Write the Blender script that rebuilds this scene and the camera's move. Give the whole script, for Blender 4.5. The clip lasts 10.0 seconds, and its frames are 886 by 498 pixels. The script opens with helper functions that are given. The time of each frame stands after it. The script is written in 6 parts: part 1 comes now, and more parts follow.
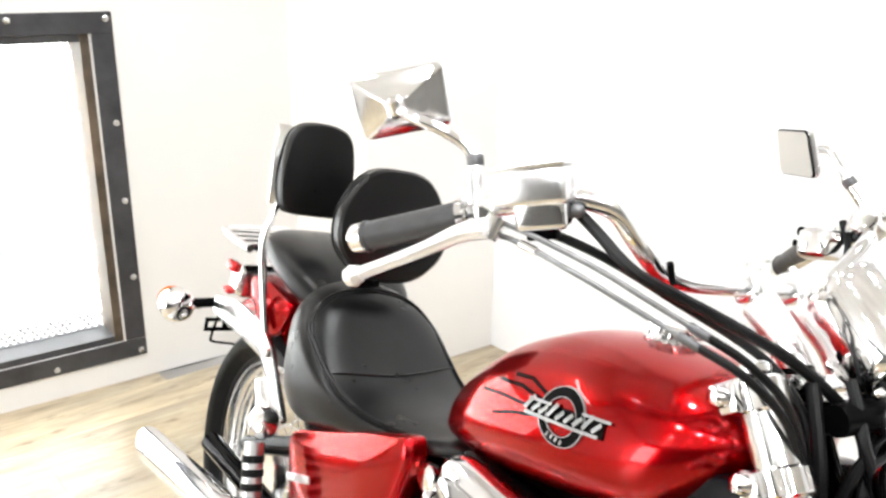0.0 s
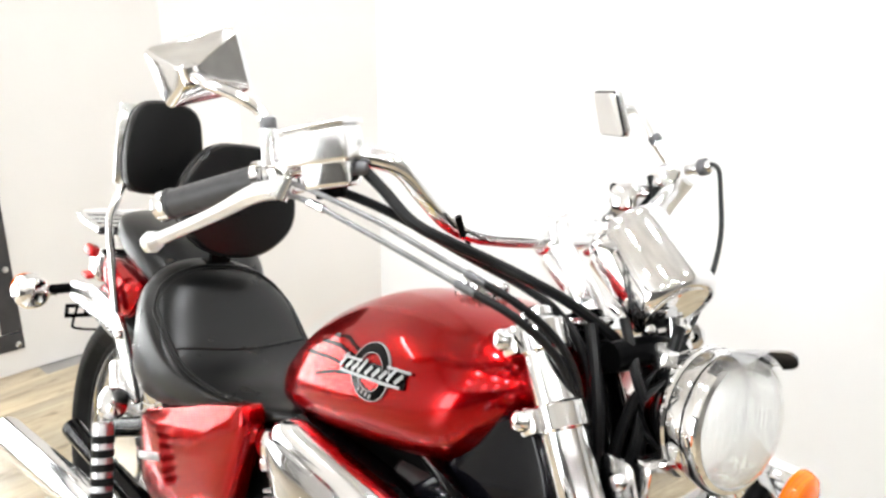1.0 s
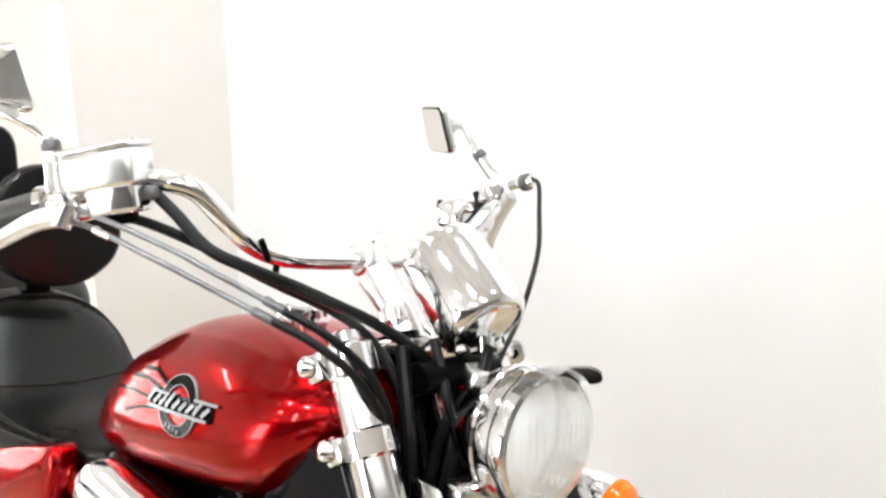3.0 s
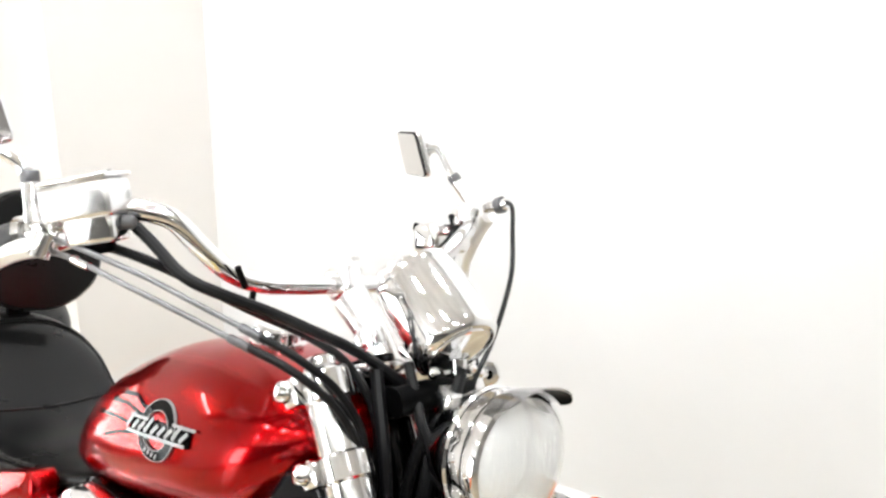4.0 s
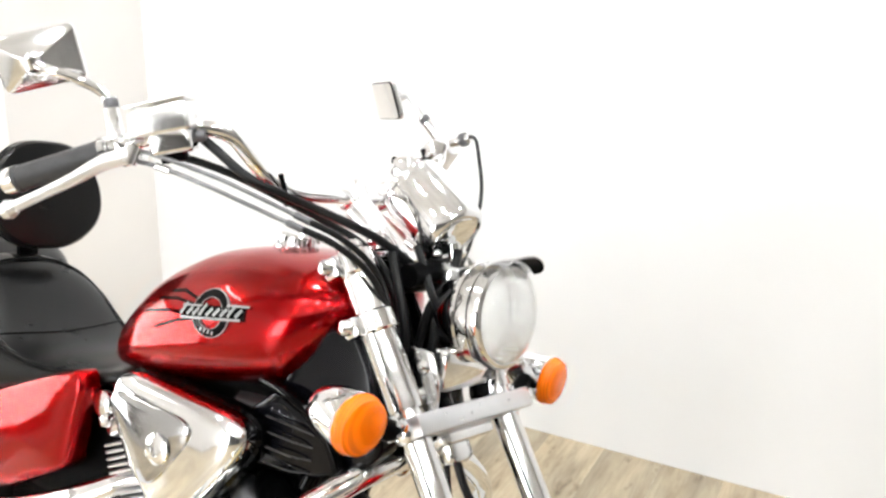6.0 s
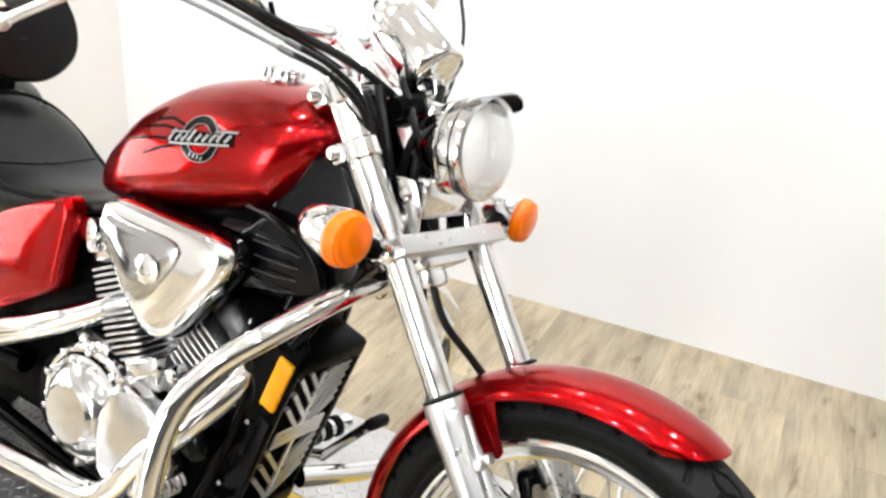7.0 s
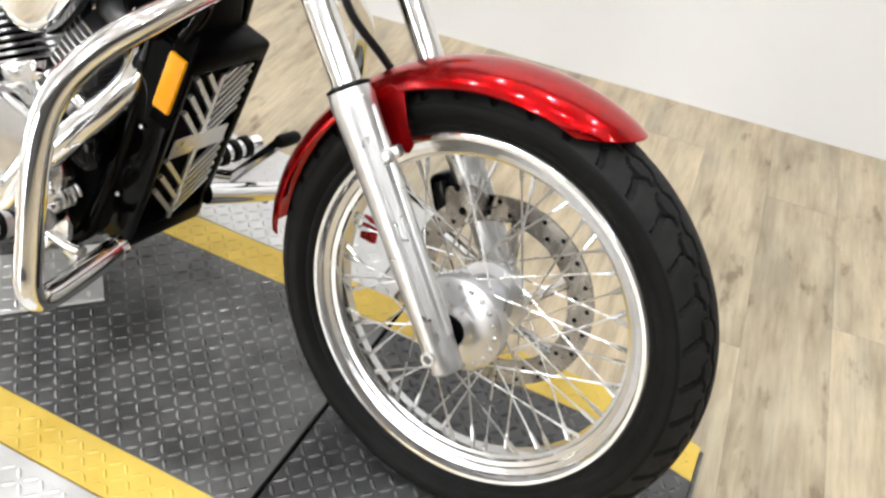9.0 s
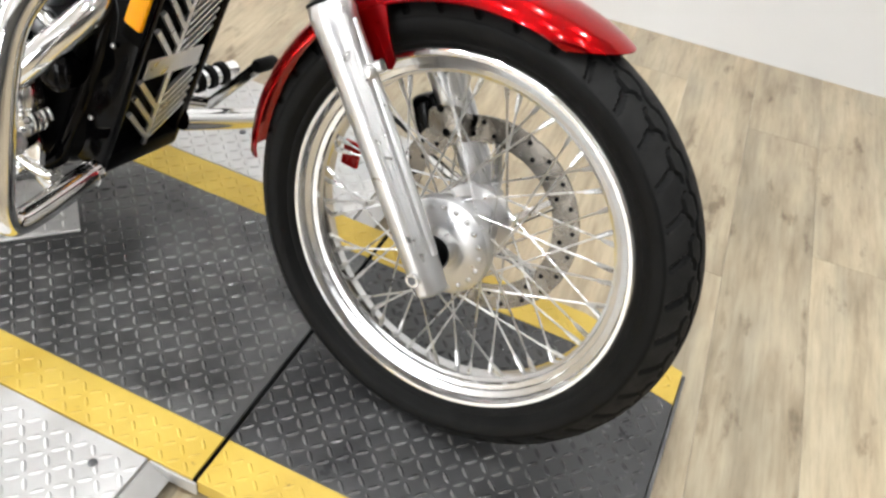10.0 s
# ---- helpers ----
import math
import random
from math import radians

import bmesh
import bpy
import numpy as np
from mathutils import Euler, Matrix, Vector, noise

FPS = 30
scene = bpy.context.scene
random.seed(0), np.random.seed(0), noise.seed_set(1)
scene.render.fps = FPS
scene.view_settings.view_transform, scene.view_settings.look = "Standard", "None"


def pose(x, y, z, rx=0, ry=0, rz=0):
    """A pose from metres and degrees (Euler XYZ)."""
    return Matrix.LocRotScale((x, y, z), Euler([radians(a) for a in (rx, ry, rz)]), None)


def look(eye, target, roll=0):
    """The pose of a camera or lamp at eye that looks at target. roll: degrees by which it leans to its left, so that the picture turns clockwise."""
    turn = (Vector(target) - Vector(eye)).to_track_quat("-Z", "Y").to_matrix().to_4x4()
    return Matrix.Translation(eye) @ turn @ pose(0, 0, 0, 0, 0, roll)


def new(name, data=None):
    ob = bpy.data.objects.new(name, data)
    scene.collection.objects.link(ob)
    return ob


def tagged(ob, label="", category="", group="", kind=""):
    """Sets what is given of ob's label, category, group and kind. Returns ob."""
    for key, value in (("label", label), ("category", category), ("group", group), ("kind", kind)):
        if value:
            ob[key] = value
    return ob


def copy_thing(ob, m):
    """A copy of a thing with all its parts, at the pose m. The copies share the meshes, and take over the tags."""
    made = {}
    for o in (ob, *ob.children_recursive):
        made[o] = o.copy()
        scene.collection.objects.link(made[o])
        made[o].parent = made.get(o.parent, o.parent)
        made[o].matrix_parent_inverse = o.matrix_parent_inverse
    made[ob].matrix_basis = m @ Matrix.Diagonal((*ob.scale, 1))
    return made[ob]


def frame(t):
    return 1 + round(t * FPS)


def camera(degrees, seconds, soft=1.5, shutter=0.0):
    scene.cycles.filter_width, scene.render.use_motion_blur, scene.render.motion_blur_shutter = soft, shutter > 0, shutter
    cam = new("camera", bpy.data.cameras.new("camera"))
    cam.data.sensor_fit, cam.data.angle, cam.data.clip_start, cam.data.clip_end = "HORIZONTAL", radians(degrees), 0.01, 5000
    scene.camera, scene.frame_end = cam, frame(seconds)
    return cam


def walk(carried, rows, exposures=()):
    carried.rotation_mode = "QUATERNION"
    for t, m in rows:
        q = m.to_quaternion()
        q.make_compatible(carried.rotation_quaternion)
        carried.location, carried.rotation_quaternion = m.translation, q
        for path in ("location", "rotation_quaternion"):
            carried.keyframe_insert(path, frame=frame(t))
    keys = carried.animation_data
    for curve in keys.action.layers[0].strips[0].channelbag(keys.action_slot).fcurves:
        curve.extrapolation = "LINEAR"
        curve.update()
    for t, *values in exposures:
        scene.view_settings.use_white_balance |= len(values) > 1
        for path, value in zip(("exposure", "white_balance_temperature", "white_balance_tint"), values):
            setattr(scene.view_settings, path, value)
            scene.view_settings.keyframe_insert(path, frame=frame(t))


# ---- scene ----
cam = camera(55.0, 10.0, soft=2.6)
PATH = [
    (0, (0.033, -0.546, 1.356), (-1.613, 0.397, 0.722), 0.7),
    (0.5, (0.1277, -0.4837, 1.3516), (-1.5055, 0.4864, 0.7247), -1.03),
    (1, (0.1372, -0.4461, 1.3368), (-1.4035, 0.6429, 0.6728), 0.13),
    (1.5, (0.1479, -0.4203, 1.3371), (-1.3337, 0.7447, 0.6658), -0.16),
    (2, (0.1553, -0.4025, 1.3343), (-1.2917, 0.805, 0.6655), -0.04),
    (2.5, (0.1611, -0.3736, 1.3287), (-1.2413, 0.8978, 0.6841), 0.26),
    (3, (0.1672, -0.3658, 1.3397), (-1.2069, 0.9411, 0.7057), 1.17),
    (4.5, (0.208, -0.3679, 1.3602), (-1.1472, 0.9793, 0.7675), 0.8),
    (5, (0.2353, -0.3912, 1.3417), (-1.1447, 0.9438, 0.7823), -0.0),
    (5.2, (0.2481, -0.4362, 1.3508), (-1.1021, 0.9439, 0.8265), 0.62),
    (6.3, (0.298, -0.729, 1.307), (-0.822, 0.792, 0.649), 2.0),
    (6.5, (0.304, -0.746, 1.3), (-0.795, 0.772, 0.602), 2.8),
    (7, (0.315, -0.754, 1.269), (-0.712, 0.737, 0.42), 4.6),
    (7.5, (0.325, -0.743, 1.233), (-0.634, 0.716, 0.258), 4.4),
    (8, (0.333, -0.732, 1.199), (-0.519, 0.703, 0.096), 5.5),
    (8.5, (0.345, -0.729, 1.17), (-0.448, 0.683, -0.004), 7.2),
    (9, (0.348, -0.728, 1.138), (-0.36, 0.645, -0.133), 8.3),
    (9.5, (0.351, -0.729, 1.116), (-0.301, 0.632, -0.197), 9.6),
    (10, (0.351, -0.739, 1.1), (-0.262, 0.597, -0.256), 9.7),
]
walk(cam, [(t, look(eye, target, roll)) for t, eye, target, roll in PATH], [(0, -.06), (1, -.17), (1.5, -.27), (2.5, -.32), (4.5, -.23), (6.5, -.23), (7.5, -.20), (8, -.23), (9, -.32), (10, -.42)])

# ---- frames of the place: the lift's heading, the leaning bike, its body ----
PSI = 7.04
LEAN_BIKE = 12.96
LIFT = pose(0, 0, 0, 0, 0, PSI)
BODY = pose(-.25, 0, 0) @ pose(0, 0, 0, 0, 0, 4.5) @ pose(.25, 0, 0)
FLOOR_Z = -.05

# ---- world and lamps ----
world = bpy.data.worlds.new("world")
scene.world = world
world.use_nodes = True
sky = world.node_tree.nodes.new("ShaderNodeTexSky")
sky.sky_type, sky.sun_disc = "NISHITA", False
sky.sun_elevation, sky.sun_rotation = radians(40), radians(200)
world.node_tree.links.new(sky.outputs[0], world.node_tree.nodes["Background"].inputs[0])
world.node_tree.nodes["Background"].inputs[1].default_value = .15


def area_lamp(name, m, sx, sy, watts, colour=(1, .97, .93)):
    la = bpy.data.lights.new(name, "AREA")
    la.shape, la.size, la.size_y, la.energy, la.color = "RECTANGLE", sx, sy, watts, colour
    ob = new(name, la)
    ob.matrix_world = m
    return ob


CEIL = 3.0
SPOTS = [(-1.2, .70), (-.3, .75), (.6, .75), (-1.9, -.55), (-1.0, -.75), (-.1, -.75), (.8, -.75), (1.8, -.75), (-1.0, -2.1), (.2, -2.1), (1.4, -2.1), (-1.0, -3.9), (.8, -3.9), (2.6, -3.9), (3.4, -2.1), (3.6, -.4)]
for tx, ty in SPOTS:
    la = bpy.data.lights.new("ceiling_spot_lamp", "AREA")
    la.shape, la.size, la.energy, la.color = "DISK", .15, 18.0, (.955, .982, 1)
    new("ceiling_spot_lamp", la).matrix_world = LIFT @ pose(tx, ty, CEIL - .125)
# hidden sky lamp over the barred opening; fill lamp in an unseen, assumed doorway
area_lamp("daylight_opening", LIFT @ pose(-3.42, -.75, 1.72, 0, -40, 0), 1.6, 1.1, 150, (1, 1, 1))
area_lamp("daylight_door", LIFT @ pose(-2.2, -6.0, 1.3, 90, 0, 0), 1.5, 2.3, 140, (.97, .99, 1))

# ---- materials ----
def nodes_of(name):
    m = bpy.data.materials.new(name)
    m.use_nodes = True
    nt = m.node_tree
    return m, nt, nt.nodes["Principled BSDF"]


def node(nt, kind, **sets):
    n = nt.nodes.new(kind)
    for k, v in sets.items():
        n.inputs[k.replace("_", " ")].default_value = v
    return n


def coords(nt, scale=(1, 1, 1), kind="Object"):
    tc, mp = nt.nodes.new("ShaderNodeTexCoord"), nt.nodes.new("ShaderNodeMapping")
    mp.inputs["Scale"].default_value = scale
    nt.links.new(tc.outputs[kind], mp.inputs["Vector"])
    return mp.outputs[0]


def noise_at(nt, vec, scale, detail=4, rough=.5):
    n = node(nt, "ShaderNodeTexNoise", Scale=scale, Detail=detail, Roughness=rough)
    nt.links.new(vec, n.inputs["Vector"])
    return n.outputs["Fac"]


def ramp(nt, fac, stops):
    r = nt.nodes.new("ShaderNodeValToRGB")
    while len(r.color_ramp.elements) < len(stops):
        r.color_ramp.elements.new(.5)
    for e, (p, c) in zip(r.color_ramp.elements, stops):
        e.position, e.color = p, (*c, 1) if len(c) == 3 else c
    nt.links.new(fac, r.inputs[0])
    return r.outputs[0]


def bump(nt, b, height, strength, distance):
    n = node(nt, "ShaderNodeBump", Strength=strength, Distance=distance)
    nt.links.new(height, n.inputs["Height"])
    nt.links.new(n.outputs[0], b.inputs["Normal"])


def grey(v):
    return (v, v, v)


def plain(name, col, rough=.5, metal=0.0, spread=.12, scale=14, relief=0.0, coat=0.0, fine=220, rough_spread=.08, spec=.5):
    m, nt, b = nodes_of(name)
    v = coords(nt)
    big = noise_at(nt, v, scale)
    lo, hi = [c * (1 - spread) for c in col], [min(1, c * (1 + spread)) for c in col]
    nt.links.new(ramp(nt, big, [(.3, lo), (.7, hi)]), b.inputs["Base Color"])
    nt.links.new(ramp(nt, noise_at(nt, v, scale * 3), [(.3, grey(max(.02, rough - rough_spread))), (.7, grey(min(1, rough + rough_spread)))]), b.inputs["Roughness"])
    b.inputs["Metallic"].default_value = metal
    b.inputs["Coat Weight"].default_value = coat
    b.inputs["Specular IOR Level"].default_value = spec
    b.inputs["Coat Roughness"].default_value = .04
    if relief:
        bump(nt, b, noise_at(nt, v, fine, 3), relief, .002)
    return m


CHROME = plain("chrome", (.86, .86, .865), .09, 1, .03, 9, rough_spread=.02)
STEEL = plain("brushed_aluminium", (.66, .66, .67), .34, 1, .05, 18, .05, fine=500)
SATIN = plain("polished_alloy", (.74, .74, .74), .15, 1, .05, 14, .03)
DARKSTEEL = plain("dark_steel", (.13, .13, .135), .42, .7, .3, 30, .15)
BLACK = plain("black_gloss_paint", (.0008, .0008, .0009), .08, 0, .2, 9, coat=.0, spec=.09)
NECKBLACK = plain("black_enamel", (.0025, .0025, .0035), .07, 0, .2, 9, spec=.19)
BLACKMAT = plain("black_satin_plastic", (.0014, .0014, .0015), .36, 0, .25, 20, .1, spec=.035)
DUCT = plain("black_moulded_plastic", (.020, .020, .0205), .30, 0, .2, 12, spec=.44)
CABLE = plain("black_cable_sheath", (.0045, .0045, .0048), .36, 0, .2, 40, spec=.2)
GREYCABLE = plain("grey_cable_sheath", (.20, .20, .205), .38, .5, .2, 60, .2, fine=900)
RUBBER = plain("tyre_rubber", (.0050, .0050, .0050), .46, 0, .25, 25, .25, fine=350, spec=.10)
# greyer than RUBBER: the sheen on the tread is put into the colour
TREAD = plain("sheen_grey_tread_rubber", (.0115, .0114, .0112), .62, 0, .3, 30, .3, fine=400, spec=.15)
GRIP = plain("grip_rubber", (.040, .040, .041), .42, 0, .15, 60, .2, spec=.4)
REDPLASTIC = plain("red_plastic", (.5, .02, .02), .25)
# brown tint holds the wood floor's reflection in the disc's colour
DISCMAT = plain("floor_tinted_disc_steel", (.20, .185, .165), .24, 1, .2, 30, .05)
BOLTMAT = plain("bolt_zinc", (.60, .60, .60), .3, 1)
# chrome whitened for parts that reflect strong light; the glare sits in the colour
BRIGHT = plain("whitened_chrome", (.90, .90, .90), .24, 1, .03, 12, rough_spread=.03)
# chrome darkened as if it mirrored a dark part of the room
DARKCHROME = plain("dark_reflection_chrome", (.47, .47, .475), .10, 1, .03, 14, rough_spread=.03)
CASTALLOY = plain("cast_alloy", (.88, .88, .88), .36, 1, .04, 30, .05)
# dimmer chrome for rims and engine covers, darker reflections put into its colour
DIMCHROME = plain("dim_chrome", (.66, .66, .665), .15, 1, .06, 24, rough_spread=.05)


def paint_red():
    m, nt, b = nodes_of("candy_red_paint")
    v = coords(nt)
    flake = node(nt, "ShaderNodeTexVoronoi", Scale=1600.0)
    nt.links.new(v, flake.inputs["Vector"])
    mixed = nt.nodes.new("ShaderNodeMix")
    mixed.data_type = "RGBA"
    mixed.inputs[0].default_value = .12
    nt.links.new(ramp(nt, noise_at(nt, v, 6), [(.3, (.29, .0002, .0016)), (.7, (.36, .0004, .0024))]), mixed.inputs[6])
    nt.links.new(ramp(nt, flake.outputs["Color"], [(.2, (.24, .0, .001)), (.9, (.64, .004, .007))]), mixed.inputs[7])
    nt.links.new(mixed.outputs[2], b.inputs["Base Color"])
    b.inputs["Metallic"].default_value = .88
    b.inputs["Roughness"].default_value = .22
    b.inputs["Specular Tint"].default_value = (.75, .03, .04, 1)
    b.inputs["Coat Weight"].default_value = .85
    b.inputs["Coat IOR"].default_value = 1.34
    b.inputs["Coat Roughness"].default_value = .012
    return m


RED = paint_red()


def leather():
    m, nt, b = nodes_of("black_vinyl_leather")
    v = coords(nt)
    cell = node(nt, "ShaderNodeTexVoronoi", Scale=420.0)
    nt.links.new(v, cell.inputs["Vector"])
    bump(nt, b, cell.outputs["Distance"], .10, .0006)
    nt.links.new(ramp(nt, noise_at(nt, v, 7), [(.3, (.0022, .0022, .0022)), (.75, (.0045, .0044, .0043))]), b.inputs["Base Color"])
    nt.links.new(ramp(nt, noise_at(nt, v, 22), [(.3, grey(.27)), (.7, grey(.32))]), b.inputs["Roughness"])
    b.inputs["Specular IOR Level"].default_value = .25
    return m


LEATHER = leather()


def glassy(name, col, rough=.05, ior=1.45):
    m, nt, b = nodes_of(name)
    b.inputs["Base Color"].default_value = (*col, 1)
    b.inputs["Transmission Weight"].default_value = 1
    b.inputs["Roughness"].default_value = rough
    b.inputs["IOR"].default_value = ior
    return m


def milky(name):
    m, nt, b = nodes_of(name)
    b.inputs["Base Color"].default_value = (.97, .97, .955, 1)
    b.inputs["Transmission Weight"].default_value = .78
    b.inputs["Roughness"].default_value = .10
    b.inputs["IOR"].default_value = 1.3
    b.inputs["Coat Weight"].default_value = .8
    return m


FLUTED = milky("fluted_lamp_glass")
LENS = glassy("headlight_glass", (.97, .97, .95), .12, 1.2)
PANE = glassy("window_glass", (.96, .98, .97), .02, 1.1)


def amber_plastic(name, col):
    m, nt, b = nodes_of(name)
    v = coords(nt)
    w = node(nt, "ShaderNodeTexWave", Scale=70.0, Distortion=.3)
    nt.links.new(v, w.inputs["Vector"])
    nt.links.new(ramp(nt, w.outputs["Fac"], [(.2, [c * .82 for c in col]), (.8, col)]), b.inputs["Base Color"])
    b.inputs["Roughness"].default_value = .16
    b.inputs["Subsurface Weight"].default_value = .25
    b.inputs["Subsurface Radius"].default_value = (.02, .008, .002)
    b.inputs["Specular IOR Level"].default_value = .35
    return m


AMBER = amber_plastic("amber_lens_plastic", (1.0, .19, .0002))
YREFLECT = amber_plastic("yellow_reflector_plastic", (1.0, .42, .001))
REFLECTOR = plain("lamp_reflector", (.93, .93, .92), .24, 1, .02, 20)
MIRROR = plain("mirror_glass", (.92, .92, .92), .03, 1, .0, 5, rough_spread=0)


def wall_paint():
    m, nt, b = nodes_of("white_wall_paint")
    v = coords(nt)
    nt.links.new(ramp(nt, noise_at(nt, v, 1.3), [(.3, (.79, .79, .795)), (.7, (.835, .837, .84))]), b.inputs["Base Color"])
    b.inputs["Roughness"].default_value = .6
    bump(nt, b, noise_at(nt, v, 160, 3), .08, .002)
    return m


WALL = wall_paint()
# toned warmer and darker than WALL, as the lamps overlight this wall
WESTWALL = plain("toned_down_wall_paint", (.74, .722, .70), .6, 0, .04, 1.1, .08, fine=160)
# the beige shade on the pier's face is put into its colour
PIERSHADE = plain("pier_shade_paint", (.81, .785, .755), .6, 0, .04, 1.3, .08, fine=160)
# tones of unseen surfaces, set for what chrome and black paint reflect
GREYWALL = plain("grey_workshop_paint", (.115, .112, .108), .7, 0, .1, 2, .1)
PALEWALL = plain("pale_workshop_paint", (.36, .355, .345), .7, 0, .1, 2, .1)
CEILMAT = plain("pale_ceiling_paint", (.78, .78, .78), .8, 0, .15, 2)
CONCRETE = plain("grey_concrete", (.30, .29, .28), .6, 0, .2, 3, .2)


def plank_wood():
    m, nt, b = nodes_of("wood_look_plank")
    info = nt.nodes.new("ShaderNodeObjectInfo")
    tc = nt.nodes.new("ShaderNodeTexCoord")
    shift = nt.nodes.new("ShaderNodeVectorMath")
    shift.operation = "MULTIPLY_ADD"
    comb = nt.nodes.new("ShaderNodeCombineXYZ")
    for k in range(3):
        nt.links.new(info.outputs["Random"], comb.inputs[k])
    shift.inputs[1].default_value = (37, 61, 13)
    nt.links.new(comb.outputs[0], shift.inputs[0])
    nt.links.new(tc.outputs["Object"], shift.inputs[2])
    mp = nt.nodes.new("ShaderNodeMapping")
    mp.inputs["Scale"].default_value = (9, 1.7, 6)
    nt.links.new(shift.outputs[0], mp.inputs["Vector"])
    grain = noise_at(nt, mp.outputs[0], 2.2, 8, .62)
    mp2 = nt.nodes.new("ShaderNodeMapping")
    mp2.inputs["Scale"].default_value = (5.5, 1.5, 3)
    nt.links.new(shift.outputs[0], mp2.inputs["Vector"])
    cloud = noise_at(nt, mp2.outputs[0], 1.6, 3, .5)
    base = ramp(nt, grain, [(.28, (.29, .238, .165)), (.45, (.44, .372, .270)), (.60, (.52, .456, .342)), (.8, (.61, .545, .42))])
    tone = ramp(nt, cloud, [(.30, (.70, .69, .68)), (.5, (.94, .92, .88)), (.68, (1.08, 1.04, .98))])
    mul = nt.nodes.new("ShaderNodeMix")
    mul.data_type, mul.blend_type = "RGBA", "MULTIPLY"
    mul.inputs[0].default_value = 1
    nt.links.new(base, mul.inputs[6])
    nt.links.new(tone, mul.inputs[7])
    per = nt.nodes.new("ShaderNodeMix")
    per.data_type, per.blend_type = "RGBA", "MULTIPLY"
    per.inputs[0].default_value = 1
    nt.links.new(mul.outputs[2], per.inputs[6])
    nt.links.new(ramp(nt, info.outputs["Random"], [(0, (.82, .81, .80)), (1, (1.08, 1.06, 1.03))]), per.inputs[7])
    mp3 = nt.nodes.new("ShaderNodeMapping")
    mp3.inputs["Scale"].default_value = (70, 5, 20)
    nt.links.new(shift.outputs[0], mp3.inputs["Vector"])
    fine = noise_at(nt, mp3.outputs[0], 1.5, 5, .6)
    last = nt.nodes.new("ShaderNodeMix")
    last.data_type, last.blend_type = "RGBA", "MULTIPLY"
    last.inputs[0].default_value = 1
    nt.links.new(per.outputs[2], last.inputs[6])
    nt.links.new(ramp(nt, fine, [(.30, (.80, .79, .78)), (.5, (.97, .97, .97)), (.7, (1.05, 1.05, 1.05))]), last.inputs[7])
    mp4 = nt.nodes.new("ShaderNodeMapping")
    mp4.inputs["Scale"].default_value = (9, 3, 5)
    nt.links.new(shift.outputs[0], mp4.inputs["Vector"])
    knot = nt.nodes.new("ShaderNodeMix")
    knot.data_type, knot.blend_type = "RGBA", "MULTIPLY"
    knot.inputs[0].default_value = 1
    nt.links.new(last.outputs[2], knot.inputs[6])
    nt.links.new(ramp(nt, noise_at(nt, mp4.outputs[0], 2.6, 4, .6), [(.28, (.50, .46, .42)), (.40, (.96, .96, .96))]), knot.inputs[7])
    nt.links.new(knot.outputs[2], b.inputs["Base Color"])
    b.inputs["Roughness"].default_value = .31
    b.inputs["Specular IOR Level"].default_value = .62
    bump(nt, b, grain, .12, .001)
    return m


PLANK = plank_wood()


def plate_metal(name, lo, hi, metal, rough, stain):
    m, nt, b = nodes_of(name)
    v = coords(nt)
    a, s = noise_at(nt, v, 9, 6, .6), noise_at(nt, v, 2.6, 5, .55)
    mul = nt.nodes.new("ShaderNodeMix")
    mul.data_type, mul.blend_type = "RGBA", "MULTIPLY"
    mul.inputs[0].default_value = 1
    nt.links.new(ramp(nt, a, [(.3, lo), (.7, hi)]), mul.inputs[6])
    nt.links.new(ramp(nt, s, [(.32, grey(stain)), (.6, grey(1))]), mul.inputs[7])
    nt.links.new(mul.outputs[2], b.inputs["Base Color"])
    nt.links.new(ramp(nt, a, [(.3, grey(rough - .1)), (.7, grey(rough + .1))]), b.inputs["Roughness"])
    b.inputs["Metallic"].default_value = metal
    bump(nt, b, noise_at(nt, v, 300, 3), .12, .001)
    return m


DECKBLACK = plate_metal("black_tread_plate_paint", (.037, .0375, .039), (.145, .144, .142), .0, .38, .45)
# front plate and its lugs are set darker than the rear deck
DECKFRONT = plate_metal("darker_front_plate_paint", (.026, .0265, .028), (.070, .070, .072), .0, .34, .55)
DECKSILVER = plate_metal("bare_tread_plate", (.54, .535, .53), (.68, .675, .67), .5, .38, .92)
DECKYELLOW = plate_metal("yellow_safety_paint", (.55, .37, .05), (.66, .47, .085), 0, .5, .78)


def speckle(m, scale, dark, edge):
    """Small dirt specks over the paint that the material already has."""
    nt = m.node_tree
    b = nt.nodes["Principled BSDF"]
    link = b.inputs["Base Color"].links[0].from_socket
    mul = nt.nodes.new("ShaderNodeMix")
    mul.data_type, mul.blend_type = "RGBA", "MULTIPLY"
    mul.inputs[0].default_value = 1
    nt.links.new(link, mul.inputs[6])
    nt.links.new(ramp(nt, noise_at(nt, coords(nt), scale, 6, .7), [(edge, grey(dark)), (edge + .06, grey(1))]), mul.inputs[7])
    nt.links.new(mul.outputs[2], b.inputs["Base Color"])


speckle(DECKYELLOW, 38, .35, .30)
speckle(DECKSILVER, 45, .5, .27)
# lugs lighter than the plate: worn tops, with highlights put into the colour
LUGBLACK = plate_metal("worn_highlit_tread_lug", (.075, .075, .077), (.22, .22, .22), .30, .28, .45)
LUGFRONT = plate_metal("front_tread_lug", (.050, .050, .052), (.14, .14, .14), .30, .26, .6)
EDGEBROWN = plate_metal("rusty_inner_lining", (.05, .036, .024), (.17, .125, .085), .3, .6, .6)
